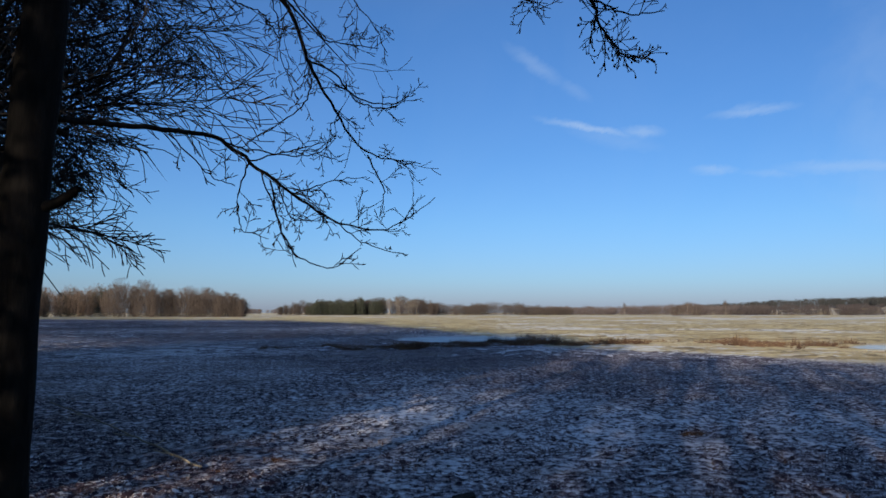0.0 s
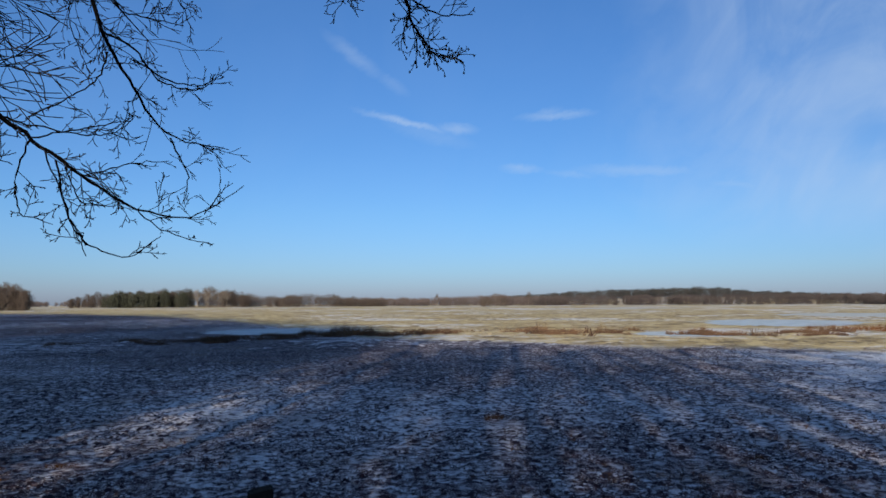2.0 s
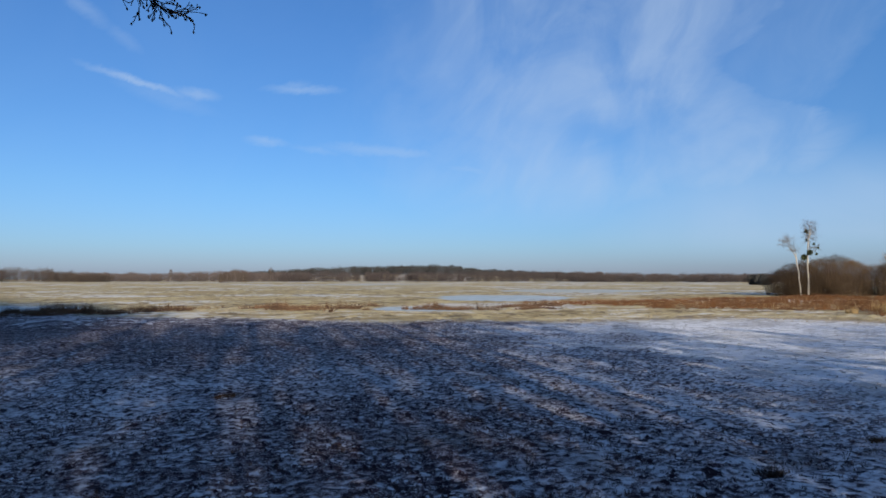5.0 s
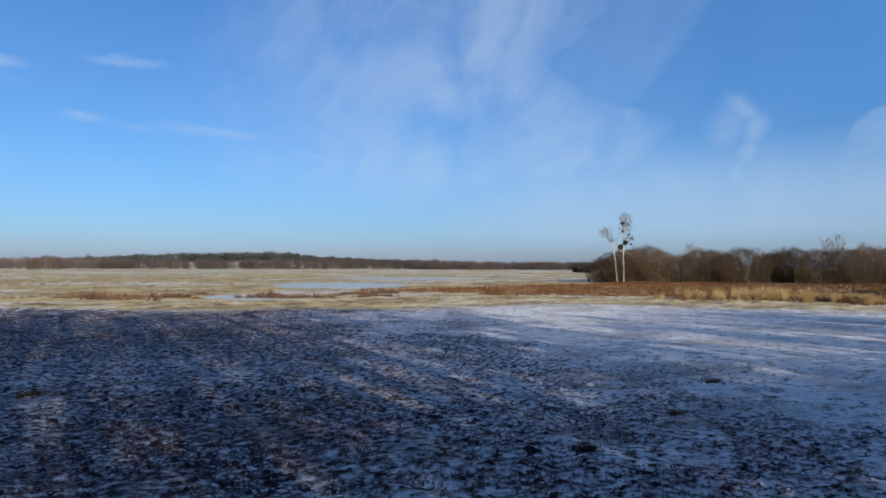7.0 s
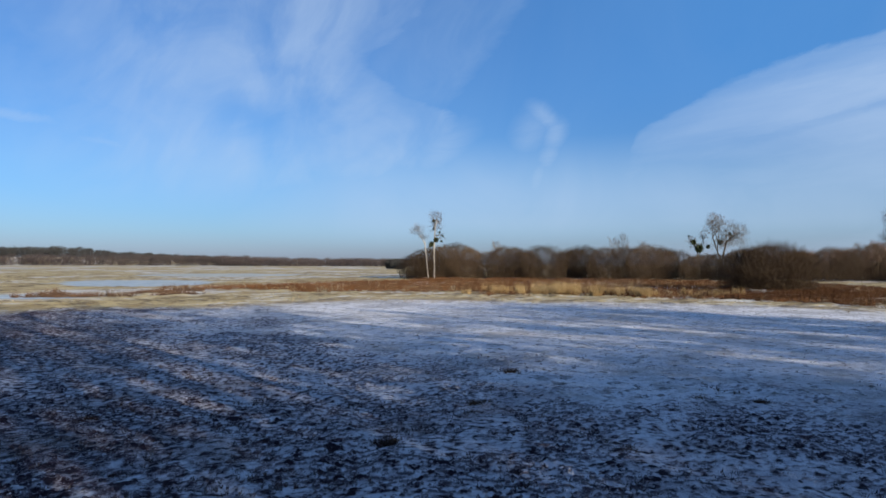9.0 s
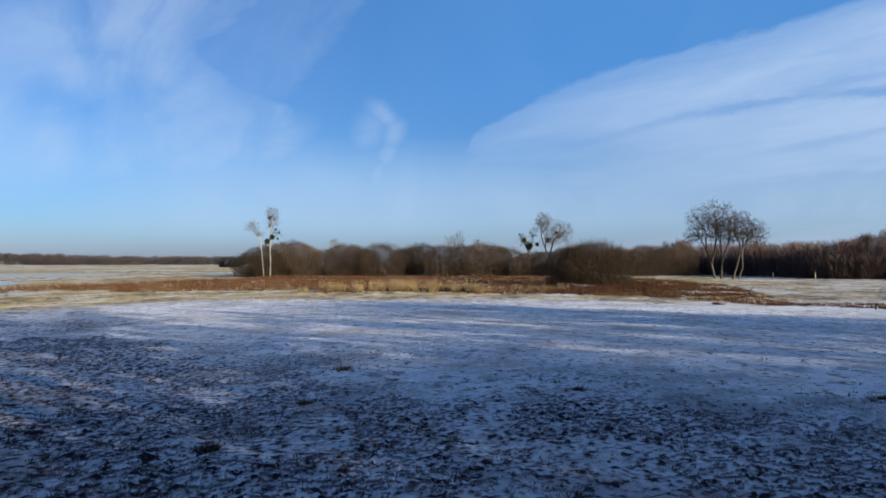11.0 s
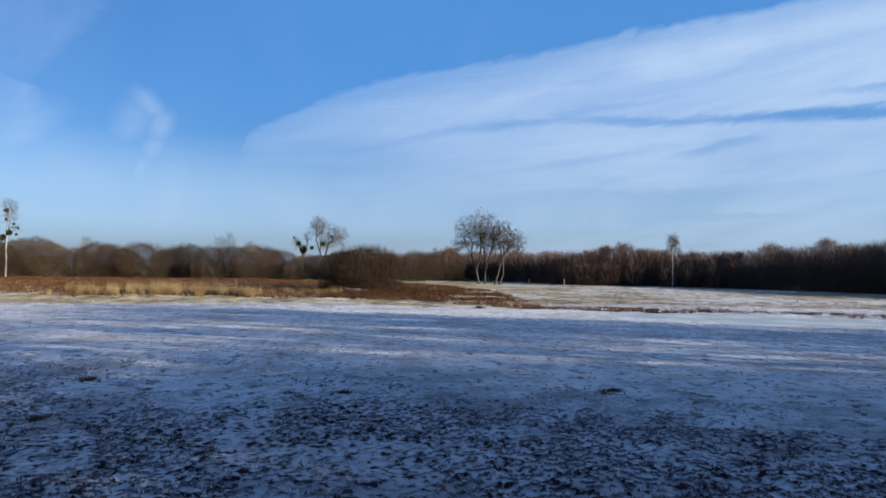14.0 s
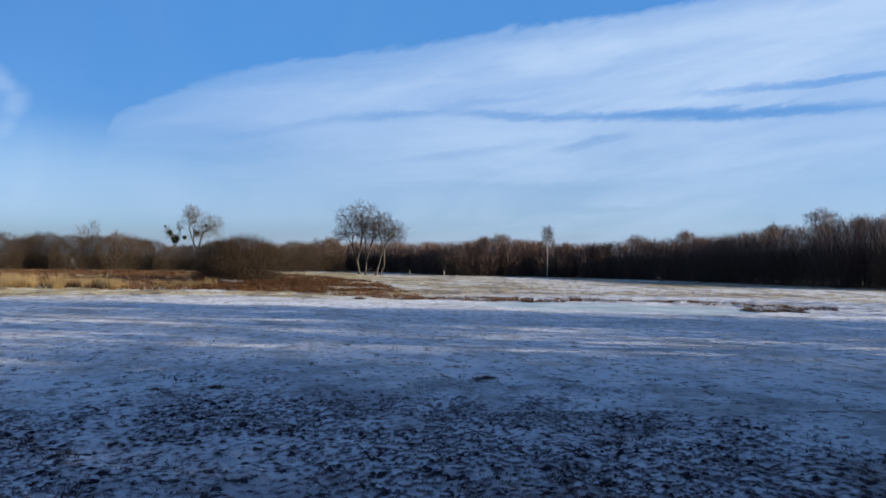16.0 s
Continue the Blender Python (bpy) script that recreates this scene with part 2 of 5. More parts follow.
def birch_material():
    k = Nodes("birch_bark")
    loc = k.local()
    marks = k.noise(5.0, 4, 0.7, (1.0, 1.0, 4.5), 0.4, loc)
    big = k.noise(1.1, 2, 0.5, coords=loc)
    f = k.smooth(k.math("ADD", k.math("MULTIPLY", marks, 0.75), k.math("MULTIPLY", big, 0.25)), 0.53, 0.63)
    return k.done(k.mix(f, (0.34, 0.31, 0.27), (0.06, 0.05, 0.045)), 0.7, marks, 0.4, 0.02)


def ground_material():
    """Frost-bitten pasture: pale rime on flattened grass, tussock sides with shade in their colour, dry straw and
    frozen pools by zone.
    """
    k = Nodes("frosted_meadow")
    snow, dry, ice, rise = k.attr("snow"), k.attr("dry"), k.attr("ice"), k.attr("rise")
    n1 = k.noise(7.5, 1.5, 0.5)
    n2 = k.noise(34.0, 3, 0.6)
    n3 = k.noise(0.55, 3, 0.55)
    n4 = k.noise(0.045, 6, 0.66, (1.0, 1.3, 1.0), 0.4)
    n5 = k.noise(0.22, 6, 0.68, (1.0, 1.5, 1.0), 0.5)
    n6 = k.noise(2.0, 4, 0.6)
    n9 = k.noise(1.3, 5, 0.65)
    n10 = k.noise(4.2, 3, 0.6)
    more = k.math("SUBTRACT", snow, 0.46)
    # rimed turf: frozen blades in the hollows, dark grass flanks with shade put into their colour, snow lying on their
    # heads
    cover = k.math("ADD", k.math("ADD", k.math("MULTIPLY", n10, 0.35), k.math("MULTIPLY", n1, 0.45)), k.math("ADD", k.math("MULTIPLY", n6, 0.20), k.math("MULTIPLY", more, 1.0)))
    grass = k.mix(k.smooth(n3, 0.50, 0.70, 0.0, 0.55), (0.078, 0.048, 0.058), (0.14, 0.085, 0.05))
    near = k.mix(k.smooth(cover, 0.41, 0.60), grass, (0.65, 0.64, 0.67))
    thinner = k.smooth(k.math("ADD", k.math("MULTIPLY", n5, 0.55), k.math("MULTIPLY", n3, 0.45)), 0.47, 0.60, 0.0, 0.5)
    near = k.mix(thinner, near, grass)
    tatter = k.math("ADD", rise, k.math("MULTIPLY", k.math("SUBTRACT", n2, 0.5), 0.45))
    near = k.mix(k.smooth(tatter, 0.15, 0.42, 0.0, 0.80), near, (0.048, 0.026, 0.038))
    near = k.mix(k.smooth(n2, 0.54, 0.62, 0.0, 0.45), near, (0.62, 0.61, 0.64))
    capped = k.math("ADD", k.math("MULTIPLY", rise, 0.55), k.math("MULTIPLY", n6, 0.6))
    near = k.mix(k.smooth(k.math("ADD", capped, k.math("MULTIPLY", k.math("SUBTRACT", n2, 0.5), 0.3)), 0.70, 0.84, 0.0, 0.9), near, (0.66, 0.65, 0.68))
    # near-black in the hollows of the bump: shade between clumps put into the colour
    shaded_pit = k.math("ADD", k.math("ADD", k.math("MULTIPLY", n1, 0.85), k.math("MULTIPLY", n2, 0.15)), k.math("MULTIPLY", more, 0.5))
    shaded_pit = k.math("ADD", shaded_pit, k.math("MULTIPLY", k.math("SUBTRACT", n6, 0.5), 0.28))
    near = k.mix(k.smooth(shaded_pit, 0.39, 0.43, 1.0, 0.0), near, (0.021, 0.010, 0.017))
    # flattened thatch and single dark tufts showing through the smooth snow
    open_snow = k.smooth(more, 0.03, 0.12)
    near = k.mix(k.math("MULTIPLY", open_snow, 0.5), near, (0.74, 0.74, 0.76))
    thatch = k.smooth(k.math("ADD", k.math("MULTIPLY", n5, 0.45), k.math("MULTIPLY", n9, 0.55)), 0.49, 0.58, 0.0, 0.42)
    near = k.mix(k.math("MULTIPLY", thatch, open_snow), near, (0.19, 0.165, 0.13))
    speck = k.smooth(k.math("ADD", k.math("MULTIPLY", n10, 0.7), k.math("MULTIPLY", n9, 0.3)), 0.395, 0.435, 0.8, 0.0)
    near = k.mix(k.math("MULTIPLY", speck, open_snow), near, (0.035, 0.03, 0.025))
    bare = k.smooth(k.math("ADD", k.math("MULTIPLY", n6, 0.75), k.math("MULTIPLY", n5, 0.25)), 0.405, 0.445, 0.55, 0.0)
    near = k.mix(k.math("MULTIPLY", bare, open_snow), near, (0.085, 0.07, 0.055))
    straw = k.mix(k.smooth(n5, 0.35, 0.65), (0.30, 0.21, 0.085), (0.60, 0.48, 0.245))
    straw = k.mix(k.smooth(n6, 0.48, 0.68, 0.0, 0.5), straw, (0.15, 0.10, 0.045))
    far_rime = k.math("ADD", k.math("MULTIPLY", n5, 0.45), k.math("ADD", k.math("MULTIPLY", n4, 0.55), k.math("MULTIPLY", more, 0.8)))
    far_rime = k.math("ADD", far_rime, k.math("MULTIPLY", k.math("SUBTRACT", k.math("ADD", n9, n6), 1.0), 0.32))
    far_rime = k.smooth(far_rime, 0.47, 0.62, 0.0, 0.85)
    far_col = k.mix(far_rime, straw, (0.66, 0.66, 0.65))
    far_col = k.mix(k.smooth(k.math("ADD", k.math("MULTIPLY", n3, 0.6), k.math("MULTIPLY", n6, 0.4)), 0.54, 0.64, 0.0, 0.65), far_col, (0.14, 0.10, 0.055))
    tuft_far = k.smooth(k.math("ADD", rise, k.math("MULTIPLY", k.math("SUBTRACT", n10, 0.5), 0.7)), 0.25, 0.60)
    dead = k.mix(k.smooth(k.math("ADD", n5, k.math("MULTIPLY", k.math("SUBTRACT", n9, 0.5), 0.8)), 0.40, 0.60), (0.13, 0.088, 0.042), (0.52, 0.40, 0.19))
    far_col = k.mix(k.math("MULTIPLY", tuft_far, 0.85), far_col, dead)
    col = k.mix(dry, near, far_col)
    icy = k.mix(k.smooth(n3, 0.35, 0.7), (0.34, 0.41, 0.44), (0.52, 0.57, 0.59))
    col = k.mix(ice, col, icy)
    rough = k.smooth(ice, 0.2, 0.9, 0.85, 0.6)
    return k.done(col, rough, k.math("ADD", n1, k.math("MULTIPLY", n2, 0.5)), 0.9, 0.06, 0.25)


def grass_material(name, dark, light, frosty=0.0):
    k = Nodes(name)
    r = k.geo.outputs["Random Per Island"]
    f = k.math("ADD", k.math("MULTIPLY", r, 0.5), k.smooth(k.noise(0.38, 4, 0.6), 0.36, 0.64, 0.0, 0.5), True)
    col = k.mix(f, dark, light)
    if frosty:
        col = k.mix(k.smooth(k.noise(6.0, 2), 0.5, 0.7, 0.0, frosty), col, (0.55, 0.58, 0.63))
    return k.done(col, 0.85, spec=0.2)


def snowy_material():
    """Grey wood with snow lying on its upper side."""
    k = Nodes("snow_dusted_branch")
    up = k.nt.nodes.new("ShaderNodeSeparateXYZ")
    k.put(up.inputs[0], k.geo.outputs["Normal"])
    n = k.noise(9.0, 3)
    lie = k.smooth(k.math("ADD", up.outputs[2], k.math("MULTIPLY", n, 0.6)), 0.95, 1.3)
    return k.done(k.mix(lie, (0.05, 0.042, 0.035), (0.55, 0.57, 0.6)), 0.9, n, 0.4, 0.02, 0.2)


MAT = {
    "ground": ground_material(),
    # set darker than real alder bark, so the trunk's shade sits in the colour
    "bark_dark": bark_material("shade_dark_alder_bark", (0.004, 0.0035, 0.003), (0.012, 0.010, 0.0085)),
    "bark_grey": bark_material("grey_bark", (0.045, 0.038, 0.03), (0.16, 0.135, 0.105)),
    "birch": birch_material(),
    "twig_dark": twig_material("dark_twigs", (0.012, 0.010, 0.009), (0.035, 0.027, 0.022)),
    "twig_grey": twig_material("grey_twigs", (0.066, 0.055, 0.046), (0.18, 0.15, 0.122)),
    "twig_birch": twig_material("birch_twigs", (0.16, 0.125, 0.10), (0.38, 0.32, 0.27)),
    "twig_willow": twig_material("willow_shoots", (0.030, 0.019, 0.011), (0.078, 0.050, 0.028)),
    "twig_brown": twig_material("woodland_twigs", (0.03, 0.022, 0.018), (0.115, 0.08, 0.06)),
    "twig_wood": twig_material("dark_wood_twigs", (0.11, 0.068, 0.053), (0.225, 0.145, 0.11)),
    "twig_scrub": twig_material("edge_scrub_twigs", (0.052, 0.034, 0.026), (0.118, 0.077, 0.058)),
    "twig_far": twig_material("far_twigs", (0.028, 0.021, 0.018), (0.082, 0.062, 0.051)),
    # distance haze put into the colour: paler twigs for the farthest tree lines
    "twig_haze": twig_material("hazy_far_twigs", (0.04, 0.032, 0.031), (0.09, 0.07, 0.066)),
    # greyer, paler copy of the pine needles, with haze mixed into the colour
    "pine_far": twig_material("hazed_far_pine_needles", (0.024, 0.024, 0.024), (0.048, 0.047, 0.044)),
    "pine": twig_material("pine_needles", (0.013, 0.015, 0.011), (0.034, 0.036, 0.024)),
    "mistletoe": twig_material("mistletoe_leaves", (0.018, 0.022, 0.01), (0.05, 0.06, 0.025)),
    "tuft": grass_material("frosted_tussock_grass", (0.032, 0.019, 0.022), (0.13, 0.078, 0.062), 0.5),
    "sedge": grass_material("brown_sedge", (0.042, 0.017, 0.007), (0.17, 0.076, 0.027)),
    "meadow": grass_material("dry_meadow_grass", (0.15, 0.115, 0.065), (0.38, 0.31, 0.195), 0.4),
    "ditch": grass_material("dark_dead_tussocks", (0.028, 0.016, 0.012), (0.14, 0.080, 0.044)),
    "straw": grass_material("pale_straw", (0.24, 0.155, 0.07), (0.56, 0.41, 0.20)),
    "snowy_branch": snowy_material(),
    "post": bark_material("weathered_post_wood", (0.012, 0.010, 0.009), (0.045, 0.037, 0.03), 20.0),
    "pale_post": bark_material("pale_post_wood", (0.25, 0.2, 0.14), (0.5, 0.42, 0.3), 20.0),
}


# ---- mesh helpers ----
def mesh_object(name, verts, faces, material, parent=None, smooth=True):
    me = bpy.data.meshes.new(name)
    verts, faces = np.asarray(verts, np.float32), np.asarray(faces, np.int32)
    me.vertices.add(len(verts))
    me.vertices.foreach_set("co", verts.ravel())
    k = faces.shape[1]
    me.loops.add(faces.size)
    me.loops.foreach_set("vertex_index", faces.ravel())
    me.polygons.add(len(faces))
    me.polygons.foreach_set("loop_start", np.arange(0, faces.size, k, dtype=np.int32))
    me.polygons.foreach_set("use_smooth", np.full(len(faces), smooth))
    me.update(calc_edges=True)
    me.validate()
    me.materials.append(material)
    ob = new(name, me)
    if parent:
        ob.parent = parent
    return ob


def polar(az, r, z=0.0):
    return Vector((r * math.sin(radians(az)), r * math.cos(radians(az)), z))


def tubes(lines, sides):
    """Round tubes along polylines [(points, radii)], as vertices and quads."""
    V, F, base = [], [], 0
    ang = np.arange(sides) * 2 * np.pi / sides
    ca, sa = np.cos(ang)[None, :, None], np.sin(ang)[None, :, None]
    for pts, rad in lines:
        p = np.asarray(pts, float)
        d = np.gradient(p, axis=0)
        d /= np.linalg.norm(d, axis=1, keepdims=True) + 1e-9
        ref = np.array([0, 0, 1.0]) if abs(d[0, 2]) < 0.9 else np.array([1.0, 0, 0])
        a = np.cross(d, ref)
        a /= np.linalg.norm(a, axis=1, keepdims=True) + 1e-9
        b = np.cross(d, a)
        r = np.asarray(rad, float)[:, None, None]
        V.append((p[:, None] + r * (ca * a[:, None] + sa * b[:, None])).reshape(-1, 3))
        n = len(p)
        i = np.arange(n - 1)[:, None] * sides + np.arange(sides)[None]
        j = np.arange(n - 1)[:, None] * sides + (np.arange(sides)[None] + 1) % sides
        F.append((base + np.stack([i, j, j + sides, i + sides], -1)).reshape(-1, 4))
        base += n * sides
    return np.concatenate(V), np.concatenate(F)


def spline(ctrl, n):
    """A smooth line through control points."""
    c = np.asarray(ctrl, float)
    c = np.vstack([2 * c[0] - c[1], c, 2 * c[-1] - c[-2]])
    out = []
    for u in np.linspace(0, len(c) - 3 - 1e-6, n):
        i = int(u)
        t = u - i
        p0, p1, p2, p3 = c[i:i + 4]
        out.append(0.5 * (2 * p1 + (p2 - p0) * t + (2 * p0 - 5 * p1 + 4 * p2 - p3) * t * t + (3 * p1 - p0 - 3 * p2 + p3) * t ** 3))
    return np.array(out)


def unit(v):
    return v / (np.linalg.norm(v) + 1e-9)


def grow(rng, p, d, length, radius, level, out, rule):
    """One branch and, along it, its side branches. rule: per level (segments, wander, lift, children, angle, ratio)."""
    seg, wander, lift, kids, angle, ratio = rule[level]
    pts, rads, dirs = [p], [radius], [d]
    for i in range(seg):
        d = unit(d + rng.normal(0, wander, 3) + np.array([0, 0, lift]))
        p = p + d * length / seg
        pts.append(p)
        dirs.append(d)
        rads.append(max(radius * (1 - (rule.get("taper", 0.85) if level == 0 else 0.85) * (i + 1) / seg), rule["least"]))
    out.append((level, np.array(pts), np.array(rads)))
    if level + 1 >= rule["levels"]:
        return
    phase = rng.uniform(0, 6.28)
    for c in range(kids):
        u = rule["from"][level] + (1 - rule["from"][level]) * (c + rng.uniform(0.1, 0.9)) / kids
        s = min(u * seg, seg - 1e-3)
        i = int(s)
        q = pts[i] + (pts[i + 1] - pts[i]) * (s - i)
        axis = dirs[i + 1]
        ref = unit(np.cross(axis, [0.3, 0.2, 1.0]))
        side = math.cos(phase + c * 2.4) * ref + math.sin(phase + c * 2.4) * np.cross(axis, ref)
        a = radians(angle + rng.normal(0, 9))
        nd = unit(axis * math.cos(a) + side * math.sin(a))
        grow(rng, q, nd, length * ratio * (rule["shape"][0] + rule["shape"][1] * u if level == 0 and "shape" in rule else 1.15 - 0.6 * u) * rng.uniform(0.75, 1.25), max(rads[i] * rule.get("slim", 0.55), rule["least"]), level + 1, out, rule)


def spikes(p0, p1, r):
    """Thin three-sided tapering shoots from p0 to p1, as vertices and triangles."""
    p0, p1 = np.asarray(p0, float), np.asarray(p1, float)
    r = np.broadcast_to(np.asarray(r, float), (len(p0),))[:, None]
    d = p1 - p0
    d /= np.linalg.norm(d, axis=1, keepdims=True) + 1e-9
    ref = np.where(np.abs(d[:, 2:3]) < 0.9, [[0, 0, 1.0]], [[1.0, 0, 0]])
    a = np.cross(d, ref)
    a /= np.linalg.norm(a, axis=1, keepdims=True) + 1e-9
    b = np.cross(d, a)
    ring = [p0 + r * (math.cos(t) * a + math.sin(t) * b) for t in (0, 2.094, 4.189)]
    v = np.stack([*ring, p1], 1).reshape(-1, 3)
    k = np.arange(len(p0))[:, None] * 4
    f = np.concatenate([k + [0, 1, 3], k + [1, 2, 3], k + [2, 0, 3]])
    return v, f


def tree_thing(name, branches, trunk_levels, mats, sides=(8, 4, 3), label="", category="tree", group="", kind="", thin=9):
    """A tree from grown branches: trunk, boughs and twigs as its parts."""
    root = tagged(new(name), label, category, group, kind)
    split = {"trunk": [], "branchwork": [], "crown": []}
    fine = [(p[0], p[-1], r[0]) for level, p, r in branches if level >= thin]
    if fine:
        v, f = spikes(*(np.array(c) for c in zip(*fine)))
        tagged(mesh_object("twig_crown", v, f, mats[2], root, False), kind="stuff")
    for level, pts, rads in branches:
        if level >= thin:
            continue
        split["trunk" if level < trunk_levels else "branchwork" if level == trunk_levels else "crown"].append((pts, rads))
    for (part_name, lines), n, material in zip(split.items(), sides, mats):
        if lines:
            v, f = tubes(lines, n)
            tagged(mesh_object(part_name, v, f, material, root), kind="" if part_name == "trunk" else "stuff")
    return root


def vnoise(x, y, scale, seed, octaves=3):
    """Smooth value noise of plane coordinates, about 0 to 1."""
    total, amp, norm = np.zeros_like(x), 1.0, 0.0
    for o in range(octaves):
        u, v = x / scale + 17.3 * o, y / scale - 9.1 * o
        i, j = np.floor(u), np.floor(v)
        fu, fv = u - i, v - j
        fu, fv = fu * fu * (3 - 2 * fu), fv * fv * (3 - 2 * fv)

        def h(a, b):
            s = np.sin(a * 127.1 + b * 311.7 + seed * 74.7 + o * 13.7) * 43758.5453
            return s - np.floor(s)

        n = (h(i, j) * (1 - fu) + h(i + 1, j) * fu) * (1 - fv) + (h(i, j + 1) * (1 - fu) + h(i + 1, j + 1) * fu) * fv
        total, norm = total + amp * n, norm + amp
        amp, scale = amp * 0.5, scale * 0.5
    return total / norm


def knobs(x, y, cell, seed, low, high):
    """Scattered single knobs, one in a cell at most: 1 on their heads, 0 between them."""
    out = np.zeros_like(x)
    ci, cj = np.floor(x / cell), np.floor(y / cell)

    def h(a, b, k):
        v = np.sin(a * 127.1 + b * 311.7 + (seed + k) * 74.7) * 43758.5453
        return v - np.floor(v)

    for di in (-1, 0, 1):
        for dj in (-1, 0, 1):
            a, b = ci + di, cj + dj
            dx, dy = x / cell - a - h(a, b, 1), y / cell - b - h(a, b, 2)
            turn = h(a, b, 3) * 3.14
            u, v = dx * np.cos(turn) + dy * np.sin(turn), dy * np.cos(turn) - dx * np.sin(turn)
            size = low + (high - low) * h(a, b, 4) ** 1.5
            out = np.maximum(out, 1 - sstep(0.45, 1.0, np.hypot(u, 1.6 * v) / size))
    return out


def sstep(lo, hi, v):
    t = np.clip((v - lo) / (hi - lo), 0, 1)
    return t * t * (3 - 2 * t)


# ---- ground ----
def snow_border(az):
    """Where the tussocky near pasture gives way to smooth frozen snow."""
    return np.interp(az, [-40, -12, 0, 25, 41, 58, 76, 91, 105, 118, 135], [24, 26, 30, 44, 34, 20.5, 15.5, 12.8, 14.5, 11.5, 10.5])


def pool(az, r, a0, half, r0, r1, wob):
    """1 inside a frozen pool that lies round azimuth a0 between r0 and r1."""
    u = (az - a0) / half
    v = (np.log(np.maximum(r, 1e-3)) - math.log(math.sqrt(r0 * r1))) / (0.5 * math.log(r1 / r0))
    return 1 - sstep(0.75, 1.05, u * u + v * v + (wob - 0.5) * 0.9)


def ground_height(x, y):
    r = np.hypot(x, y)
    az = np.degrees(np.arctan2(x, y))
    z = 0.55 * np.exp(-(r / 3.6) ** 2)
    smooth = sstep(0.9, 1.2, r / snow_border(az))
    z = z + (vnoise(x, y, 2.4, 5, 2) - 0.5) * 0.09 * (1 - 0.7 * smooth)
    z = z + 9.0 * sstep(820, 1000, r) * np.exp(-((az - 33) / 11.0) ** 2)
    return z


def build_ground():
    fine = np.arange(-34.0, 137.0, 0.20)
    rest = np.arange(141.0, 324.0, 3.0)
    az = np.radians(np.concatenate([fine, rest]))
    def rings(r0, r1, step):
        return np.exp(np.arange(math.log(r0), math.log(r1), step))

    rad = np.concatenate([[0.0], np.arange(0.4, 7.0, 0.35), rings(7.0, 15.0, 0.0039), rings(15.0, 30.0, 0.008), rings(30.0, 170.0, 0.0145), rings(170.0, 4600.0, 0.07)])
    R, A = np.meshgrid(rad, az, indexing="ij")
    x, y = R * np.sin(A), R * np.cos(A)
    deg = np.degrees(np.arctan2(x, y))
    z = ground_height(x, y)
    border = snow_border(deg)
    wob = vnoise(x, y, 3.5, 11, 3)
    smooth = sstep(0.72, 1.34, R / border + (wob - 0.5) * 0.8 + (vnoise(x, y, 0.7, 12, 2) - 0.5) * 0.35)
    # tussocks: knobbly close by, flattened under the smooth snow
    lump = vnoise(x, y, 0.5, 2, 2)
    near_turf = R < 42
    knob = np.zeros_like(x)
    xn, yn = x[near_turf], y[near_turf]
    stray = 0.05 * (vnoise(xn, yn, 0.11, 3, 1) - 0.5), 0.05 * (vnoise(xn, yn, 0.11, 6, 1) - 0.5)
    thick_turf = sstep(0.30, 0.62, vnoise(xn, yn, 0.9, 9, 2))
    knob[near_turf] = np.maximum(knobs(xn + stray[0], yn + stray[1], 0.125, 1, 0.22, 0.66) * (0.35 + 0.65 * thick_turf), knobs(xn, yn, 0.21, 5, 0.10, 0.55) * thick_turf)
    fade = (1 - sstep(24, 60, R)) * sstep(5, 7, R)
    z = z + fade * (1 - 0.8 * smooth) * (0.10 * (lump - 0.5) + 0.040 * knob)
    # farther out: rough tussocks of dead grass, knee-high at most, thinning towards the horizon
    hump = sstep(0.46, 0.74, vnoise(x, y, 0.8, 8, 2) + 0.5 * (vnoise(x, y, 6.0, 14, 2) - 0.5))
    rough_far = sstep(26, 38, R) * (1 - sstep(140, 260, R)) * (1 - sstep(46, 54, deg) * (1 - sstep(37, 42, R)))
    z = z + rough_far * (0.13 * hump * vnoise(x, y, 0.45, 4, 2) + 0.05 * (vnoise(x, y, 3.0, 16, 2) - 0.5))
    far_wob = vnoise(x, y, 14.0, 21, 4)
    rim_wob = 0.5 + 1.1 * (far_wob - 0.5) + 0.9 * (vnoise(x, y, 4.5, 23, 3) - 0.5)
    ice = np.maximum.reduce([pool(deg, R, 2.8, 6.3, 53, 70, rim_wob), pool(deg, R, 39.4, 6.0, 72, 100, rim_wob), pool(deg, R, 33.4, 4.4, 50, 59, rim_wob), 0.7 * pool(deg, R, 45, 6, 118, 160, rim_wob),
                             pool(deg, R, 114, 12.5, 33.5, 41.0, rim_wob), 0.6 * pool(deg, R, 28, 6, 270, 320, rim_wob)])
    # dry straw begins where the shade ends: sunlit warmth is partly in its colour
    dry = sstep(0.94, 1.08, R / np.interp(deg, [-40, -16, -8, 0, 8, 30, 44, 60, 80, 98, 108, 140], [300, 230, 150, 84, 50, 38, 38, 42, 41, 38, 46, 52]) + (far_wob - 0.5) * 0.35)
    dry = dry * np.interp(deg, [-40, 0, 95, 103, 140], [1, 1, 0.95, 0.62, 0.55])
    far_lit = np.minimum(dry * 1.5, 1.0)
    snow = 0.46 + 0.19 * smooth * np.interp(deg, [-40, -5, 30, 42, 52, 140], [0.1, 0.1, 0.2, 0.45, 1, 1]) * (1 - far_lit) + (far_wob - 0.5) * (0.30 + 0.2 * far_lit)
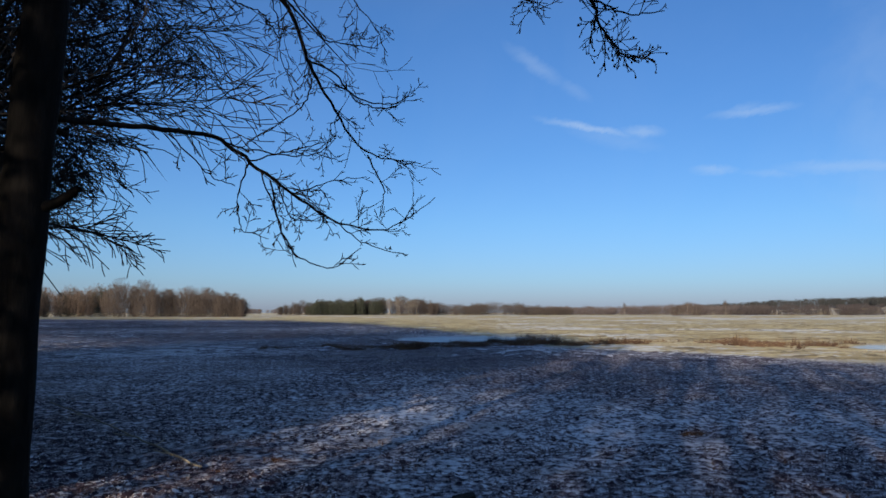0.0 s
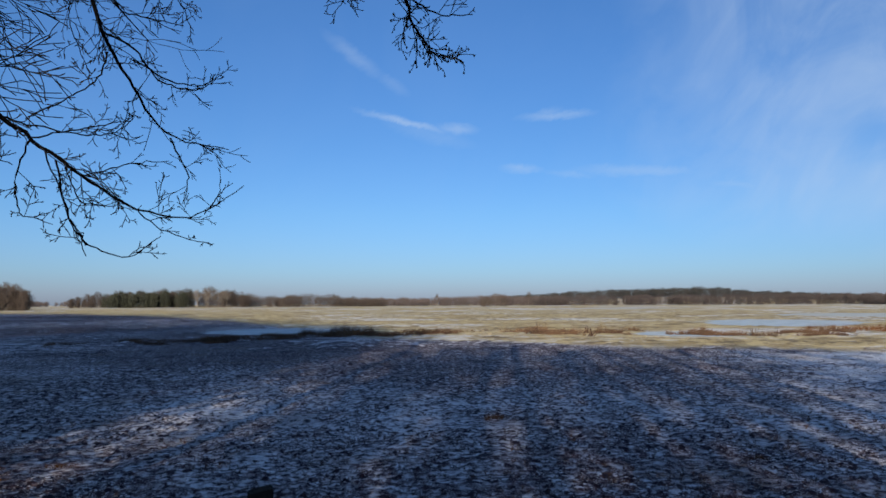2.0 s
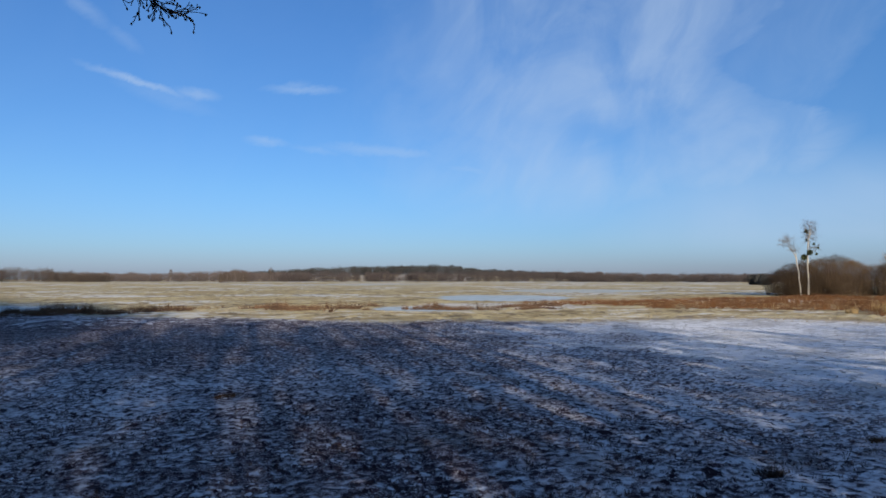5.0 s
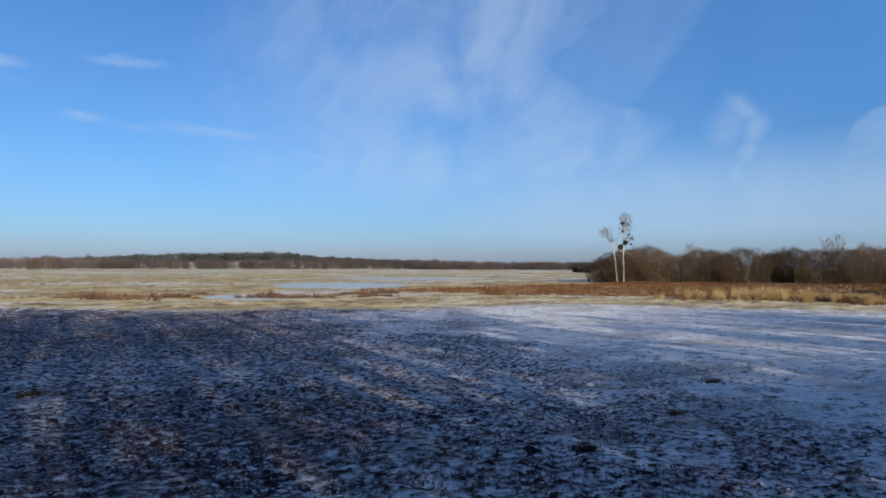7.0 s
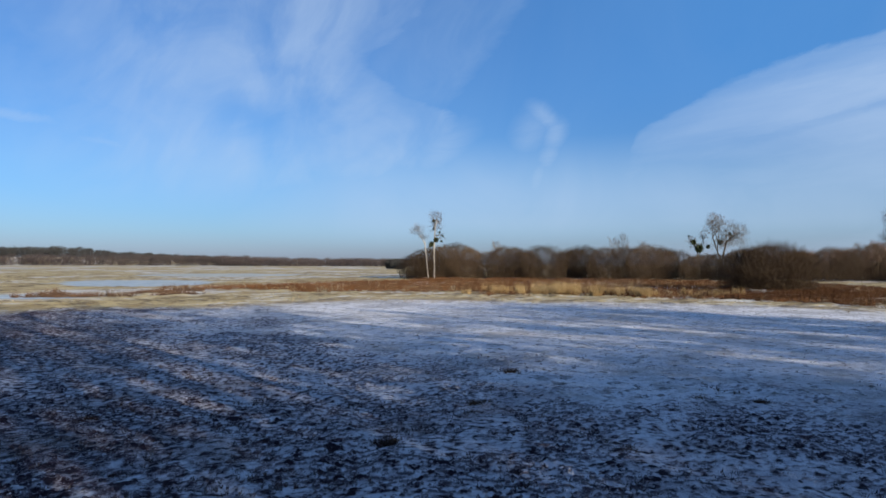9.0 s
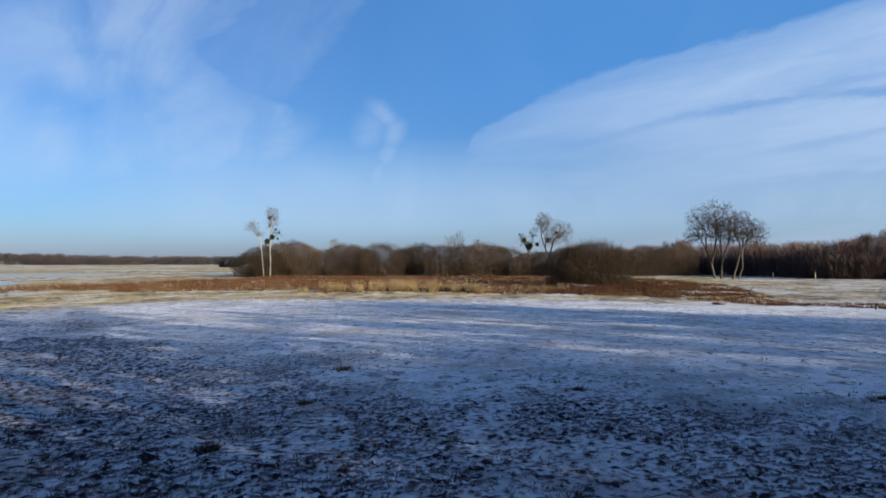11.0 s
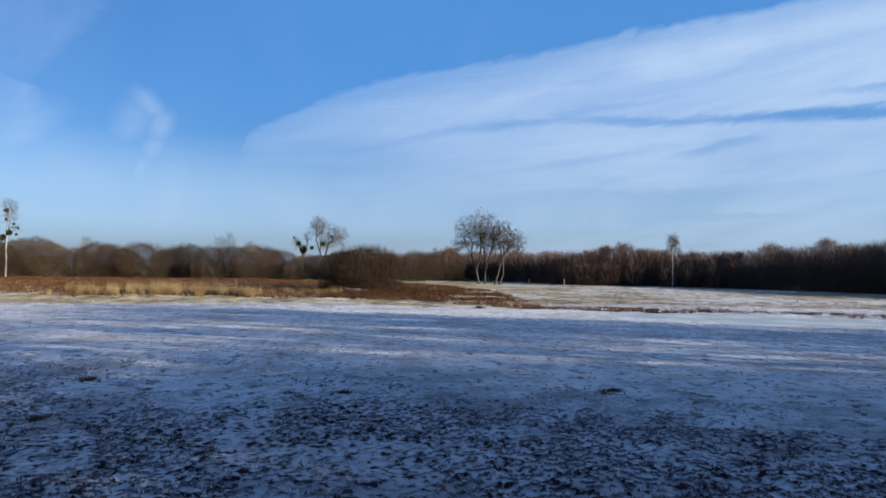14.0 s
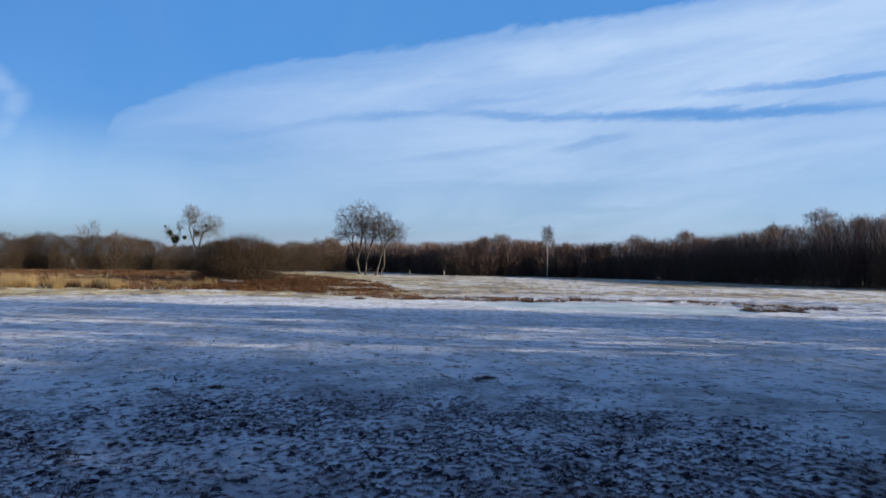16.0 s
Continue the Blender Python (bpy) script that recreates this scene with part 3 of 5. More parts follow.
    snow = snow + np.where(dry > 0.5, np.interp(deg, [-40, 0, 20, 60, 95, 105, 140], [-0.04, -0.04, -0.03, -0.02, -0.01, 0.005, 0.005]) * (1 - 0.5 * sstep(150, 400, R)), 0)
    snow = snow + 0.07 * dry * sstep(42, 50, deg) * (1 - sstep(100, 106, deg)) * (1 - sstep(50, 60, R))
    # less snow over the left field puts part of its shade into the colour
    snow = snow - 0.105 * (1 - sstep(-6, 8, deg)) * sstep(24, 32, R) * (1 - sstep(250, 330, R))
    snow = snow + (0.005 * sstep(50, 75, deg) + 0.022 * sstep(84, 104, deg)) * (1 - sstep(28, 40, R)) - 0.07 * (1 - sstep(-16, 4, deg)) * (1 - sstep(24, 32, R))
    # thinner snow among the trunk shadows, darkening the colour against too much sun
    snow = snow - 0.035 * sstep(-6, 4, deg) * (1 - sstep(34, 46, deg)) * (1 + 0.8 * sstep(26, 34, R)) * (1 - sstep(48, 60, R))
    snow = 0.46 + (snow - 0.46) * (1 - sstep(140, 178, np.abs(deg)))
    z = np.where(ice > 0.5, z * 0.3 - 0.04, z)
    n, k = x.shape
    verts = np.stack([x, y, z], -1).reshape(-1, 3)
    i = np.arange(n - 1)[:, None] * k + np.arange(k)[None]
    j = np.arange(n - 1)[:, None] * k + (np.arange(k)[None] + 1) % k
    faces = np.stack([i, i + k, j + k, j], -1).reshape(-1, 4)
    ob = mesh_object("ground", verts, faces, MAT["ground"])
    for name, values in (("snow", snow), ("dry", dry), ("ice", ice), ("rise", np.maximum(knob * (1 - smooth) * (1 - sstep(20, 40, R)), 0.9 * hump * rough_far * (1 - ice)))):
        at = ob.data.attributes.new(name, "FLOAT", "POINT")
        at.data.foreach_set("value", values.ravel().astype(np.float32))
    return tagged(ob, "frosted pasture with snow patches, dry grass and frozen pools", "ground", kind="structure")


build_ground()


def on_ground(p):
    return float(ground_height(np.array([p[0]]), np.array([p[1]]))[0])


# ---- tree of the foreground ----
RULE_TREE = {"levels": 4, "least": 0.026, "from": (0.14, 0.15, 0.1, 0.1),
             0: (12, 0.05, 0.02, 22, 58, 0.28), 1: (4, 0.10, 0.03, 7, 48, 0.5), 2: (3, 0.13, 0.0, 5, 45, 0.65), 3: (2, 0.16, 0.0, 0, 40, 0.5)}


def foreground_tree():
    rng = np.random.default_rng(4)
    root = tagged(new("alder_tree"), "leafless dark alder with a stout trunk and drooping twigs", "tree")
    trunk = spline([(-3.46, 5.60, -0.15), (-3.37, 5.61, 0.5), (-3.33, 5.61, 1.6), (-3.28, 5.62, 3.0), (-3.19, 5.65, 4.7), (-3.1, 5.8, 7.0), (-3.2, 6.0, 9.5), (-3.0, 6.1, 12.0)], 40)
    rad = np.interp(trunk[:, 2], [-0.2, 0.3, 1.2, 3.0, 4.7, 9, 12], [0.34, 0.235, 0.19, 0.178, 0.168, 0.10, 0.03])
    rad = rad * (1 + 0.05 * np.sin(trunk[:, 2] * 5.0) * rng.uniform(0.4, 1, 40))
    v, f = tubes([(trunk, rad)], 18)
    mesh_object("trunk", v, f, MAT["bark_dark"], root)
    v, f = tubes([(spline([(-3.2, 5.6, 3.0), (-3.0, 5.6, 3.06), (-2.84, 5.6, 3.17)], 6), [0.05, 0.045, 0.04, 0.038, 0.036, 0.03])], 7)
    mesh_object("broken_stub", v, f, MAT["bark_dark"], root)
    limbs = [
        ([(-3.2, 5.65, 3.74), (-2.65, 6.26, 3.83), (-2.2, 6.86, 3.87), (-1.94, 7.14, 3.71), (-1.57, 7.54, 3.43), (-1.14, 7.92, 3.18), (-0.6, 8.18, 3.15), (-0.09, 8.4, 3.54)], 0.028, 0.3, 0.50),
        ([(-3.2, 5.7, 5.4), (-2.5, 6.6, 6.1), (-1.7, 7.41, 5.49), (-1.46, 7.66, 4.91), (-1.22, 7.91, 4.48), (-0.86, 8.15, 4.02), (-0.26, 8.4, 3.94)], 0.032, 0.3, 0.50),
        ([(-0.86, 8.15, 3.99), (-0.68, 8.27, 3.59), (-0.73, 8.27, 3.29)], 0.010, 0.2, 0.40),
        ([(-1.22, 7.91, 4.74), (-0.86, 8.05, 4.59), (-0.61, 8.18, 4.59), (-0.47, 8.19, 4.64)], 0.010, 0.2, 0.40),
        ([(-1.94, 7.14, 3.68), (-2.06, 7.21, 3.35), (-2.02, 7.22, 3.04), (-1.87, 7.26, 2.99)], 0.009, 0.2, 0.35),
        ([(-1.76, 7.29, 3.54), (-1.63, 7.32, 3.02), (-1.48, 7.45, 2.77), (-1.15, 7.61, 2.68), (-0.88, 7.75, 2.89)], 0.010, 0.1, 0.25),
        ([(-1.14, 7.92, 3.18), (-0.9, 7.95, 2.97), (-0.41, 8.19, 2.85)], 0.008, 0.3, 0.22),
        ([(-1.94, 7.14, 3.71), (-1.55, 7.44, 3.89), (-1.18, 7.71, 4.05)], 0.009, 0.2, 0.40),
        ([(-3.1, 5.8, 6.8), (-1.4, 6.4, 7.0), (0.4, 6.6, 6.15), (1.35, 6.66, 5.24), (1.47, 6.64, 4.91), (1.64, 6.6, 4.65), (1.84, 6.65, 4.54)], 0.034, 0.55, 0.36),
        ([(-0.3, 6.55, 6.5), (0.46, 6.58, 5.36), (0.81, 6.65, 5.16), (0.87, 6.64, 5.04)], 0.014, 0.5, 0.50),
        ([(1.38, 6.65, 5.18), (1.75, 6.67, 5.03), (2.1, 6.65, 5.05)], 0.011, 0.2, 0.45),
        ([(-1.64, 7.5, 5.62), (-1.32, 7.6, 5.17), (-1.08, 7.7, 5.13), (-0.71, 7.8, 5.11)], 0.010, 0.2, 0.5),
        ([(-1.2, 7.75, 6.2), (-1.03, 7.9, 5.76), (-0.8, 8.0, 5.47), (-0.64, 8.1, 5.17)], 0.010, 0.2, 0.5),
        ([(-1.48, 7.75, 4.96), (-1.19, 7.9, 4.85), (-0.97, 8.0, 4.57), (-0.61, 8.1, 4.52), (-0.43, 8.15, 4.64)], 0.012, 0.2, 0.45),
        ([(-1.44, 7.8, 4.77), (-1.51, 7.7, 4.45), (-1.79, 7.6, 4.19), (-2.06, 7.5, 3.99)], 0.009, 0.2, 0.4),
        ([(-1.8, 7.4, 5.5), (-1.74, 7.5, 5.2), (-1.73, 7.5, 4.93), (-1.61, 7.55, 4.6)], 0.007, 0.2, 0.4),
        ([(-2.15, 7.0, 3.86), (-1.88, 7.3, 3.84), (-1.57, 7.4, 3.82), (-1.29, 7.5, 3.88), (-1.14, 7.6, 4.06)], 0.009, 0.2, 0.4),
        ([(-1.58, 7.6, 3.45), (-1.22, 7.9, 3.65), (-0.85, 8.0, 3.71)], 0.008, 0.2, 0.35),
        ([(-1.85, 7.3, 3.62), (-1.7, 7.5, 3.09), (-1.53, 7.55, 2.67)], 0.008, 0.2, 0.35),
        ([(-2.5, 6.5, 3.82), (-2.24, 6.9, 3.53), (-2.06, 7.1, 3.45)], 0.007, 0.2, 0.35),
        ([(-0.5, 8.22, 3.18), (-0.37, 8.35, 3.4), (-0.34, 8.4, 3.6)], 0.006, 0.2, 0.3),
        ([(-1.7, 7.42, 3.5), (-1.62, 7.7, 3.22), (-1.33, 7.8, 3.19)], 0.008, 0.2, 0.35),
        ([(-2.4, 6.75, 5.95), (-2.15, 7.2, 5.42), (-1.91, 7.3, 5.32), (-1.72, 7.4, 5.07)], 0.009, 0.2, 0.4),
        ([(-3.2, 5.7, 5.9), (-2.6, 7.2, 6.4), (-1.9, 8.6, 6.0), (-1.2, 9.6, 5.4)], 0.03, 0.3, 1.00),
        ([(-3.1, 5.7, 7.6), (-4.2, 4.6, 8.6), (-5.2, 3.6, 9.0)], 0.04, 0.2, 1.00),
        ([(-3.1, 5.9, 8.6), (-1.7, 5.2, 9.8), (-0.6, 4.4, 10.4)], 0.04, 0.2, 1.00),
        ([(-3.1, 5.9, 9.3), (-3.7, 7.6, 10.8), (-4.2, 9.0, 11.6)], 0.04, 0.2, 1.00),
    ]
    rule = {"levels": 3, "least": 0.0042, "from": (0.15, 0.2, 0.1), 0: (9, 0.10, -0.02, 4, 40, 0.48), 1: (7, 0.11, 0.0, 2, 38, 0.45), 2: (5, 0.11, 0.03, 0, 40, 0.5)}
    twigs = []
    for ctrl, r0, start, size in limbs:
        n = 5 * len(ctrl)
        line = spline(ctrl, n)
        line[1:-1] += rng.normal(0, 0.008, (n - 2, 3))
        radii = np.interp(np.linspace(0, 1, n), [0, 1], [r0, 0.0045])
        v, f = tubes([(line, radii)], 6)
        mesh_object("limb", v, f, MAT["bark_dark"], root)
        length = np.linalg.norm(np.diff(line, axis=0), axis=1).sum()
        for c in range(int(2 + length * 5.5)):
            u = start + (1 - start) * rng.uniform(0, 0.99)
            i = min(int(u * (n - 1)), n - 2)
            d = unit(line[i + 1] - line[i])
            side = unit(rng.normal(0, 1, 3) + np.array([0, 0, 0.15]))
            nd = unit(d * rng.uniform(0.3, 0.9) + side * 0.8)
            grow(rng, line[i], nd, size * rng.uniform(0.3, 1.0), min(radii[i] * 0.5, 0.0075), 0 if rng.random() < 0.5 else 1, twigs, rule)
    v, f = tubes([(p, r) for _, p, r in twigs], 3)
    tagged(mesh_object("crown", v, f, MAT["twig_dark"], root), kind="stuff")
    # small black cones on the hanging twig ends
    ends = [p[-1] for lv, p, _ in twigs if p[-1][0] > 0.4][::4][:60]
    cones = []
    for e in ends:
        cones.append((np.array([e, e + [0.002, 0, -0.012], e + [0.003, 0, -0.026]]), [0.004, 0.011, 0.003]))
    v, f = tubes(cones, 5)
    tagged(mesh_object("cone_cluster", v, f, MAT["twig_dark"], root), kind="stuff")


foreground_tree()

# ---- the leafless row along which the camera stands ----
RULE_SPREAD = {"levels": 4, "least": 0.0085, "slim": 0.30, "shape": (0.42, 0.62), "from": (0.312, 0.06, 0.06, 0.1),
               0: (12, 0.05, 0.03, 64, 80, 0.45), 1: (10, 0.08, 0.012, 25, 34, 0.36), 2: (7, 0.10, -0.03, 7, 32, 0.55), 3: (2, 0.17, -0.03, 0, 36, 0.5)}


def grown_tree(name, seed, height, radius, rule, label, group, mats, sides=(9, 5, 3), thin=9):
    rng = np.random.default_rng(seed)
    out = []
    grow(rng, np.array([0, 0, -0.1]), np.array([0.02, 0.0, 1.0]), height, radius, 0, out, rule)
    return tree_thing(name, out, 1, mats, sides, label, "tree", group, thin=thin)


def place(ob, x, y, turn, scale=1.0):
    z = on_ground((x, y))
    ob.matrix_world = pose(x, y, z, 0, 0, turn)
    ob.scale = (scale,) * 3
    return ob


dark = (MAT["bark_dark"], MAT["bark_dark"], MAT["twig_dark"])
ROW = "leafless trees along the field edge"
near_left = grown_tree("roadside_tree", 21, 11.5, 0.17, RULE_SPREAD, "leafless dark tree with dense spreading twigs beside the field", ROW, dark)
place(near_left, -7.6, 10.6, 40)
place(copy_thing(near_left, Matrix()), -10.8, 14.2, 170, 1.08)
variants = [grown_tree("roadside_tree", 30 + s, 12.0, 0.15, RULE_TREE, "leafless dark shade-casting tree out of view at the field edge", ROW, dark, (7, 4, 3), 2) for s in range(3)]
RULE_FINE = {**RULE_TREE, "least": 0.010, 0: (12, 0.05, 0.02, 26, 60, 0.30), 1: (6, 0.10, 0.02, 12, 42, 0.42), 2: (4, 0.13, -0.01, 8, 42, 0.5)}
in_view = grown_tree("roadside_tree", 37, 12.0, 0.15, RULE_FINE, "leafless dark roadside tree with fine spreading twigs", ROW, dark, (7, 4, 3), 3)
place(in_view, -19.5, 21.0, 10, 1.2)
RULE_SPARSE = {"levels": 4, "least": 0.012, "taper": 0.55, "slim": 0.34, "from": (0.42, 0.2, 0.1, 0.1),
               0: (12, 0.02, 0.02, 11, 44, 0.22), 1: (5, 0.10, 0.05, 5, 46, 0.5), 2: (3, 0.13, 0.0, 4, 45, 0.6), 3: (2, 0.16, 0.0, 0, 40, 0.5)}
sparse = [grown_tree("roadside_tree", 90 + s, 11.6, 0.26, RULE_SPARSE, "tall leafless roadside tree with a clear trunk and thin crown", ROW, dark, (8, 4, 3), 2) for s in range(2)]
for q, (s0, k0, sc) in enumerate([(-1.35, 9.0, 1.0), (-0.4, 11.0, 1.05), (0.75, 8.0, 1.0), (2.15, 9.5, 1.0), (4.0, 8.5, 1.0), (5.5, 11.0, 1.05), (6.5, 9.5, 1.0), (3.1, 17.0, 1.15), (-2.6, 12.0, 1.0), (-3.6, 14.0, 1.05), (5.0, 18.0, 1.15), (1.4, 20.0, 1.2)]):
    ob = sparse[q] if q < 2 else copy_thing(sparse[q % 2], Matrix())
    ob.matrix_world = pose(s0 * 0.94 - k0 * 0.342, -s0 * 0.342 - k0 * 0.94, 0.0, 0, 0, 57 * q)
    ob.scale = (sc,) * 3
rng_row = random.Random(8)
ux, uy = 0.342, 0.940
spots = []
# behind the camera: offset across the light, with gaps that let streaks of sun through
s_at = -34.0
while s_at < 30.3:
    s_at += rng_row.uniform(0.75, 1.25)
    if any(abs(s_at - g) < w for g, w in ((-6.0, 1.8), (2.0, 6.0), (7.9, 1.0), (13.2, 0.7), (16.6, 1.1), (20.4, 0.5))):
        continue
    if s_at < -8:
        for k0 in (0.34 * s_at, -0.15 * s_at + 3.0, -0.2 * s_at + 8.0):
            k = k0 + rng_row.uniform(-1.5, 3)
            spots.append((s_at * uy - k * ux, -s_at * ux - k * uy, 1.15 - 0.008 * s_at))
        continue
    for k0 in (7.0, 17.0) if s_at < 13 or rng_row.random() < 0.9 else (9.0,):
        k = max(k0, 0.7 * s_at + k0 - 2.0) + rng_row.uniform(0, 9)
        spots.append((s_at * uy - k * ux, -s_at * ux - k * uy, (0.9 + 0.012 * k) * (0.86 if 18.6 < s_at < 24.8 else 1.0)))
# a second row behind the clear-trunked trees, unseen, added to dim the sun between them
s_at = -3.9
while s_at < 8.2:
    s_at += rng_row.uniform(1.0, 1.6)
    if any(abs(s_at - g) < w for g, w in ((2.1, 1.3), (7.8, 1.0))):
        continue
    for k0 in (17.0,):
        k = k0 + rng_row.uniform(0, 10)
        spots.append((s_at * uy - k * ux, -s_at * ux - k * uy, 0.95 + 0.012 * k))
# and on to the left along the field edge, out of view, to shade the left field
for q in range(150):
    d = 15.0 + 1.5 * q + 0.006 * q * q
    a = -37.5 - (q * 7 % 5) * 2.2 - rng_row.uniform(0, 2.0) - 60.0 / d + 3.0 * min(1.0, d / 150)
    p = polar(a, d)
    spots.append((p.x, p.y, min(2.25, 1.1 + 0.014 * d)))
# single unseen trees added where the ground needs more shade
spots += [(s0 * uy - k0 * ux, -s0 * ux - k0 * uy, sc) for s0, k0, sc in ((-3.5, 0.8, 0.45), (-3.6, 3.0, 0.55), (-3.3, 5.5, 0.7), (5.2, 15.0, 0.95), (6.4, 17.0, 1.0), (4.4, 16.0, 0.95), (7.0, 13.0, 0.85), (-2.4, 8.0, 0.8), (-3.2, 11.0, 0.95), (-1.7, 13.0, 1.0), (-2.7, 16.0, 1.1), (-0.7, 15.0, 1.1), (0.2, 21.0, 1.2), (-0.2, 11.0, 0.9), (1.5, 19.0, 1.05), (3.0, 22.0, 1.15), (36.5, 44.0, 0.72), (38.5, 46.0, 0.76), (40.5, 45.0, 0.72), (42.5, 47.0, 0.78), (44.5, 46.0, 0.74), (46.5, 47.0, 0.76), (37.5, 48.0, 0.76), (41.5, 49.0, 0.78), (-7.5, 8.0, 0.7))]
for q, (x, y, sc) in enumerate(spots):
    thin_one = y < 0 and x * uy - y * ux > 19.0 and q % 4 == 1
    ob = variants[q] if q < 3 else copy_thing(sparse[q // 2 % 2] if thin_one else in_view if y > 2 and -2.4 * y < x < -0.3 * y and math.hypot(x, y) < 22 else variants[q % 3], Matrix())
    place(ob, x, y, rng_row.uniform(0, 360), sc * rng_row.uniform(0.92, 1.06))


# ---- fence post close to the camera ----
def fence_post():
    bm = bmesh.new()
    bmesh.ops.create_cube(bm, size=1.0)
    for v in bm.verts:
        v.co = Vector((v.co.x * 0.098, v.co.y * 0.09, v.co.z * 1.5))
        if v.co.z > 0:
            v.co.z += 0.02 * v.co.x / 0.1
    bmesh.ops.bevel(bm, geom=bm.edges[:], offset=0.006, segments=2, affect="EDGES")
    me = bpy.data.meshes.new("fence_post")
    bm.to_mesh(me)
    bm.free()
    me.materials.append(MAT["post"])
    ob = tagged(new("fence_post", me), "dark weathered square wooden fence post beside the pasture", "post")
    ob.matrix_world = pose(0.07, 3.07, 1.45 - 0.75, 1.0, 1.0, 3)


fence_post()


# ---- far groves and woods ----
def crown_spikes(rng, base, height, width, low, count, twig, r):
    """Shoots that fill the crown of one far tree, rising and spreading from its stem."""
    h = low + (1 - low) * rng.beta(1.6, 1.5, count)
    prof = np.sin(np.pi * np.clip((h - low * 0.8) / (1.04 - low * 0.8), 0.02, 0.98)) ** 0.7
    prof = np.where(h < 0.5, np.maximum(prof, 0.75), prof)
    ang = rng.uniform(0, 6.283, count)
    rr = width * 0.5 * prof * np.sqrt(rng.uniform(0, 1, count))
    p = np.stack([base[0] + rr * np.cos(ang), base[1] + rr * np.sin(ang), base[2] + h * height], -1)
    out = np.stack([np.cos(ang) * 0.55, np.sin(ang) * 0.55, rng.uniform(0.5, 1.3, count)], -1)
    q = p + out * twig * rng.uniform(0.5, 1.2, (count, 1))
    q[:, 2] = np.minimum(q[:, 2], base[2] + height * 1.03)
    return p - out * twig * 0.4, q, np.full(count, r)


def wood(name, spots, material, stem_mat, label, count, twig, r, low=0.25, seed=1, stem_r=0.12, category="woodland"):
    """Many far trees as one mass: spots are (x, y, height, width)."""
    rng = np.random.default_rng(seed)
    A, B, C, SA, SB, SC = [], [], [], [], [], []
    for x, y, h, w in spots:
        z = on_ground((x, y)) - 0.1
        a, b, c = crown_spikes(rng, (x, y, z), h, w, low, count, twig, r)
        A.append(a), B.append(b), C.append(c)
        lean = rng.normal(0, 0.03, 2) * h
        SA.append([x, y, z]), SB.append([x + lean[0], y + lean[1], z + h * 0.93]), SC.append(stem_r * rng.uniform(0.7, 1.3))
    root = tagged(new(name), label, category, kind="stuff")
    v, f = spikes(np.concatenate(A), np.concatenate(B), np.concatenate(C))
    mesh_object("twigs", v, f, material, root, False)
    v, f = spikes(SA, SB, SC)
    mesh_object("stems", v, f, stem_mat, root, False)
    return root


def scatter(rng, az0, az1, r0, r1, n, h_of, w_ratio):
    out = []
    for _ in range(n):
        az, r = rng.uniform(az0, az1), rng.uniform(r0, r1)
        h = h_of(az) * rng.uniform(0.8, 1.06)
        p = polar(az, r)
        out.append((p.x, p.y, h, h * w_ratio * rng.uniform(0.8, 1.2)))
    return out


def tops(pairs, r, ripple=1.0):
    """Tree height that gives the skyline in degrees at the distance r."""
    a, e = zip(*pairs)
    return lambda az: 2.2 + r * math.tan(radians(float(np.interp(az, a, e)) * (1.0 + ripple * (0.10 * math.sin(az * 4.1 + r) + 0.08 * math.sin(az * 11.3)))))


R = random.Random(3)
far = MAT["twig_far"]
grove = tops([(-34, 1.9), (-30, 1.6), (-26, 1.75), (-24.4, 2.2), (-22.5, 2.2), (-21, 1.72), (-18.8, 1.85), (-17, 1.55), (-15, 1.1)], 370)
wood("birch_grove", scatter(R, -24.8, -15.0, 355, 400, 170, grove, 0.55), far, far, "leafless birch grove across the field in low sun", 220, 1.1, 0.075, 0.0, 1)
wood("mixed_grove", scatter(R, -36.0, -24.6, 365, 410, 130, grove, 0.55), MAT["twig_brown"], MAT["twig_brown"], "leafless mixed grove at the far edge of the field", 200, 1.3, 0.08, 0.05, 2)
wood("pine_stand", scatter(R, -34.0, -24.8, 372, 395, 45, lambda a: grove(a) * 0.88, 0.5), MAT["pine"], MAT["bark_dark"], "dark green pines standing in the far grove", 220, 0.9, 0.11, 0.0, 3)
line2 = tops([(-12.8, 0.45), (-11.5, 0.8), (-9, 1.0), (-5, 1.12), (-4.2, 1.25), (-2.0, 1.2), (-1.0, 0.85), (0.5, 0.7), (2, 0.62), (3.5, 0.85), (6, 0.75), (7, 0.55), (9, 0.45)], 600)
wood("birch_grove", scatter(R, -12.7, -0.5, 590, 630, 150, line2, 0.6), far, far, "distant leafless birch grove on the plain", 160, 1.5, 0.12, 0.0, 4)
wood("pine_stand", scatter(R, -10.6, -4.7, 574, 592, 70, lambda a: line2(a) * 0.93, 0.55), MAT["pine"], MAT["bark_dark"], "distant dark pines among bare birches", 130, 1.0, 0.17, 0.0, 5)
wood("birch_grove", scatter(R, -4.9, -2.0, 575, 590, 11, lambda a: line2(a) * 1.02, 0.5), MAT["twig_grey"], MAT["twig_birch"], "pale birches at the end of the distant grove", 90, 1.4, 0.08, 0.35, 14, 0.10)
wood("far_treeline", scatter(R, -1.0, 10.0, 600, 660, 240, line2, 1.2), far, far, "low leafless tree line far over the plain", 70, 1.3, 0.12, 0.0, 6)
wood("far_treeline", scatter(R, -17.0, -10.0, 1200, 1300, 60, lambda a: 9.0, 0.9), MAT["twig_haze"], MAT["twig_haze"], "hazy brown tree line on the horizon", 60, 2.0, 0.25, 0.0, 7)
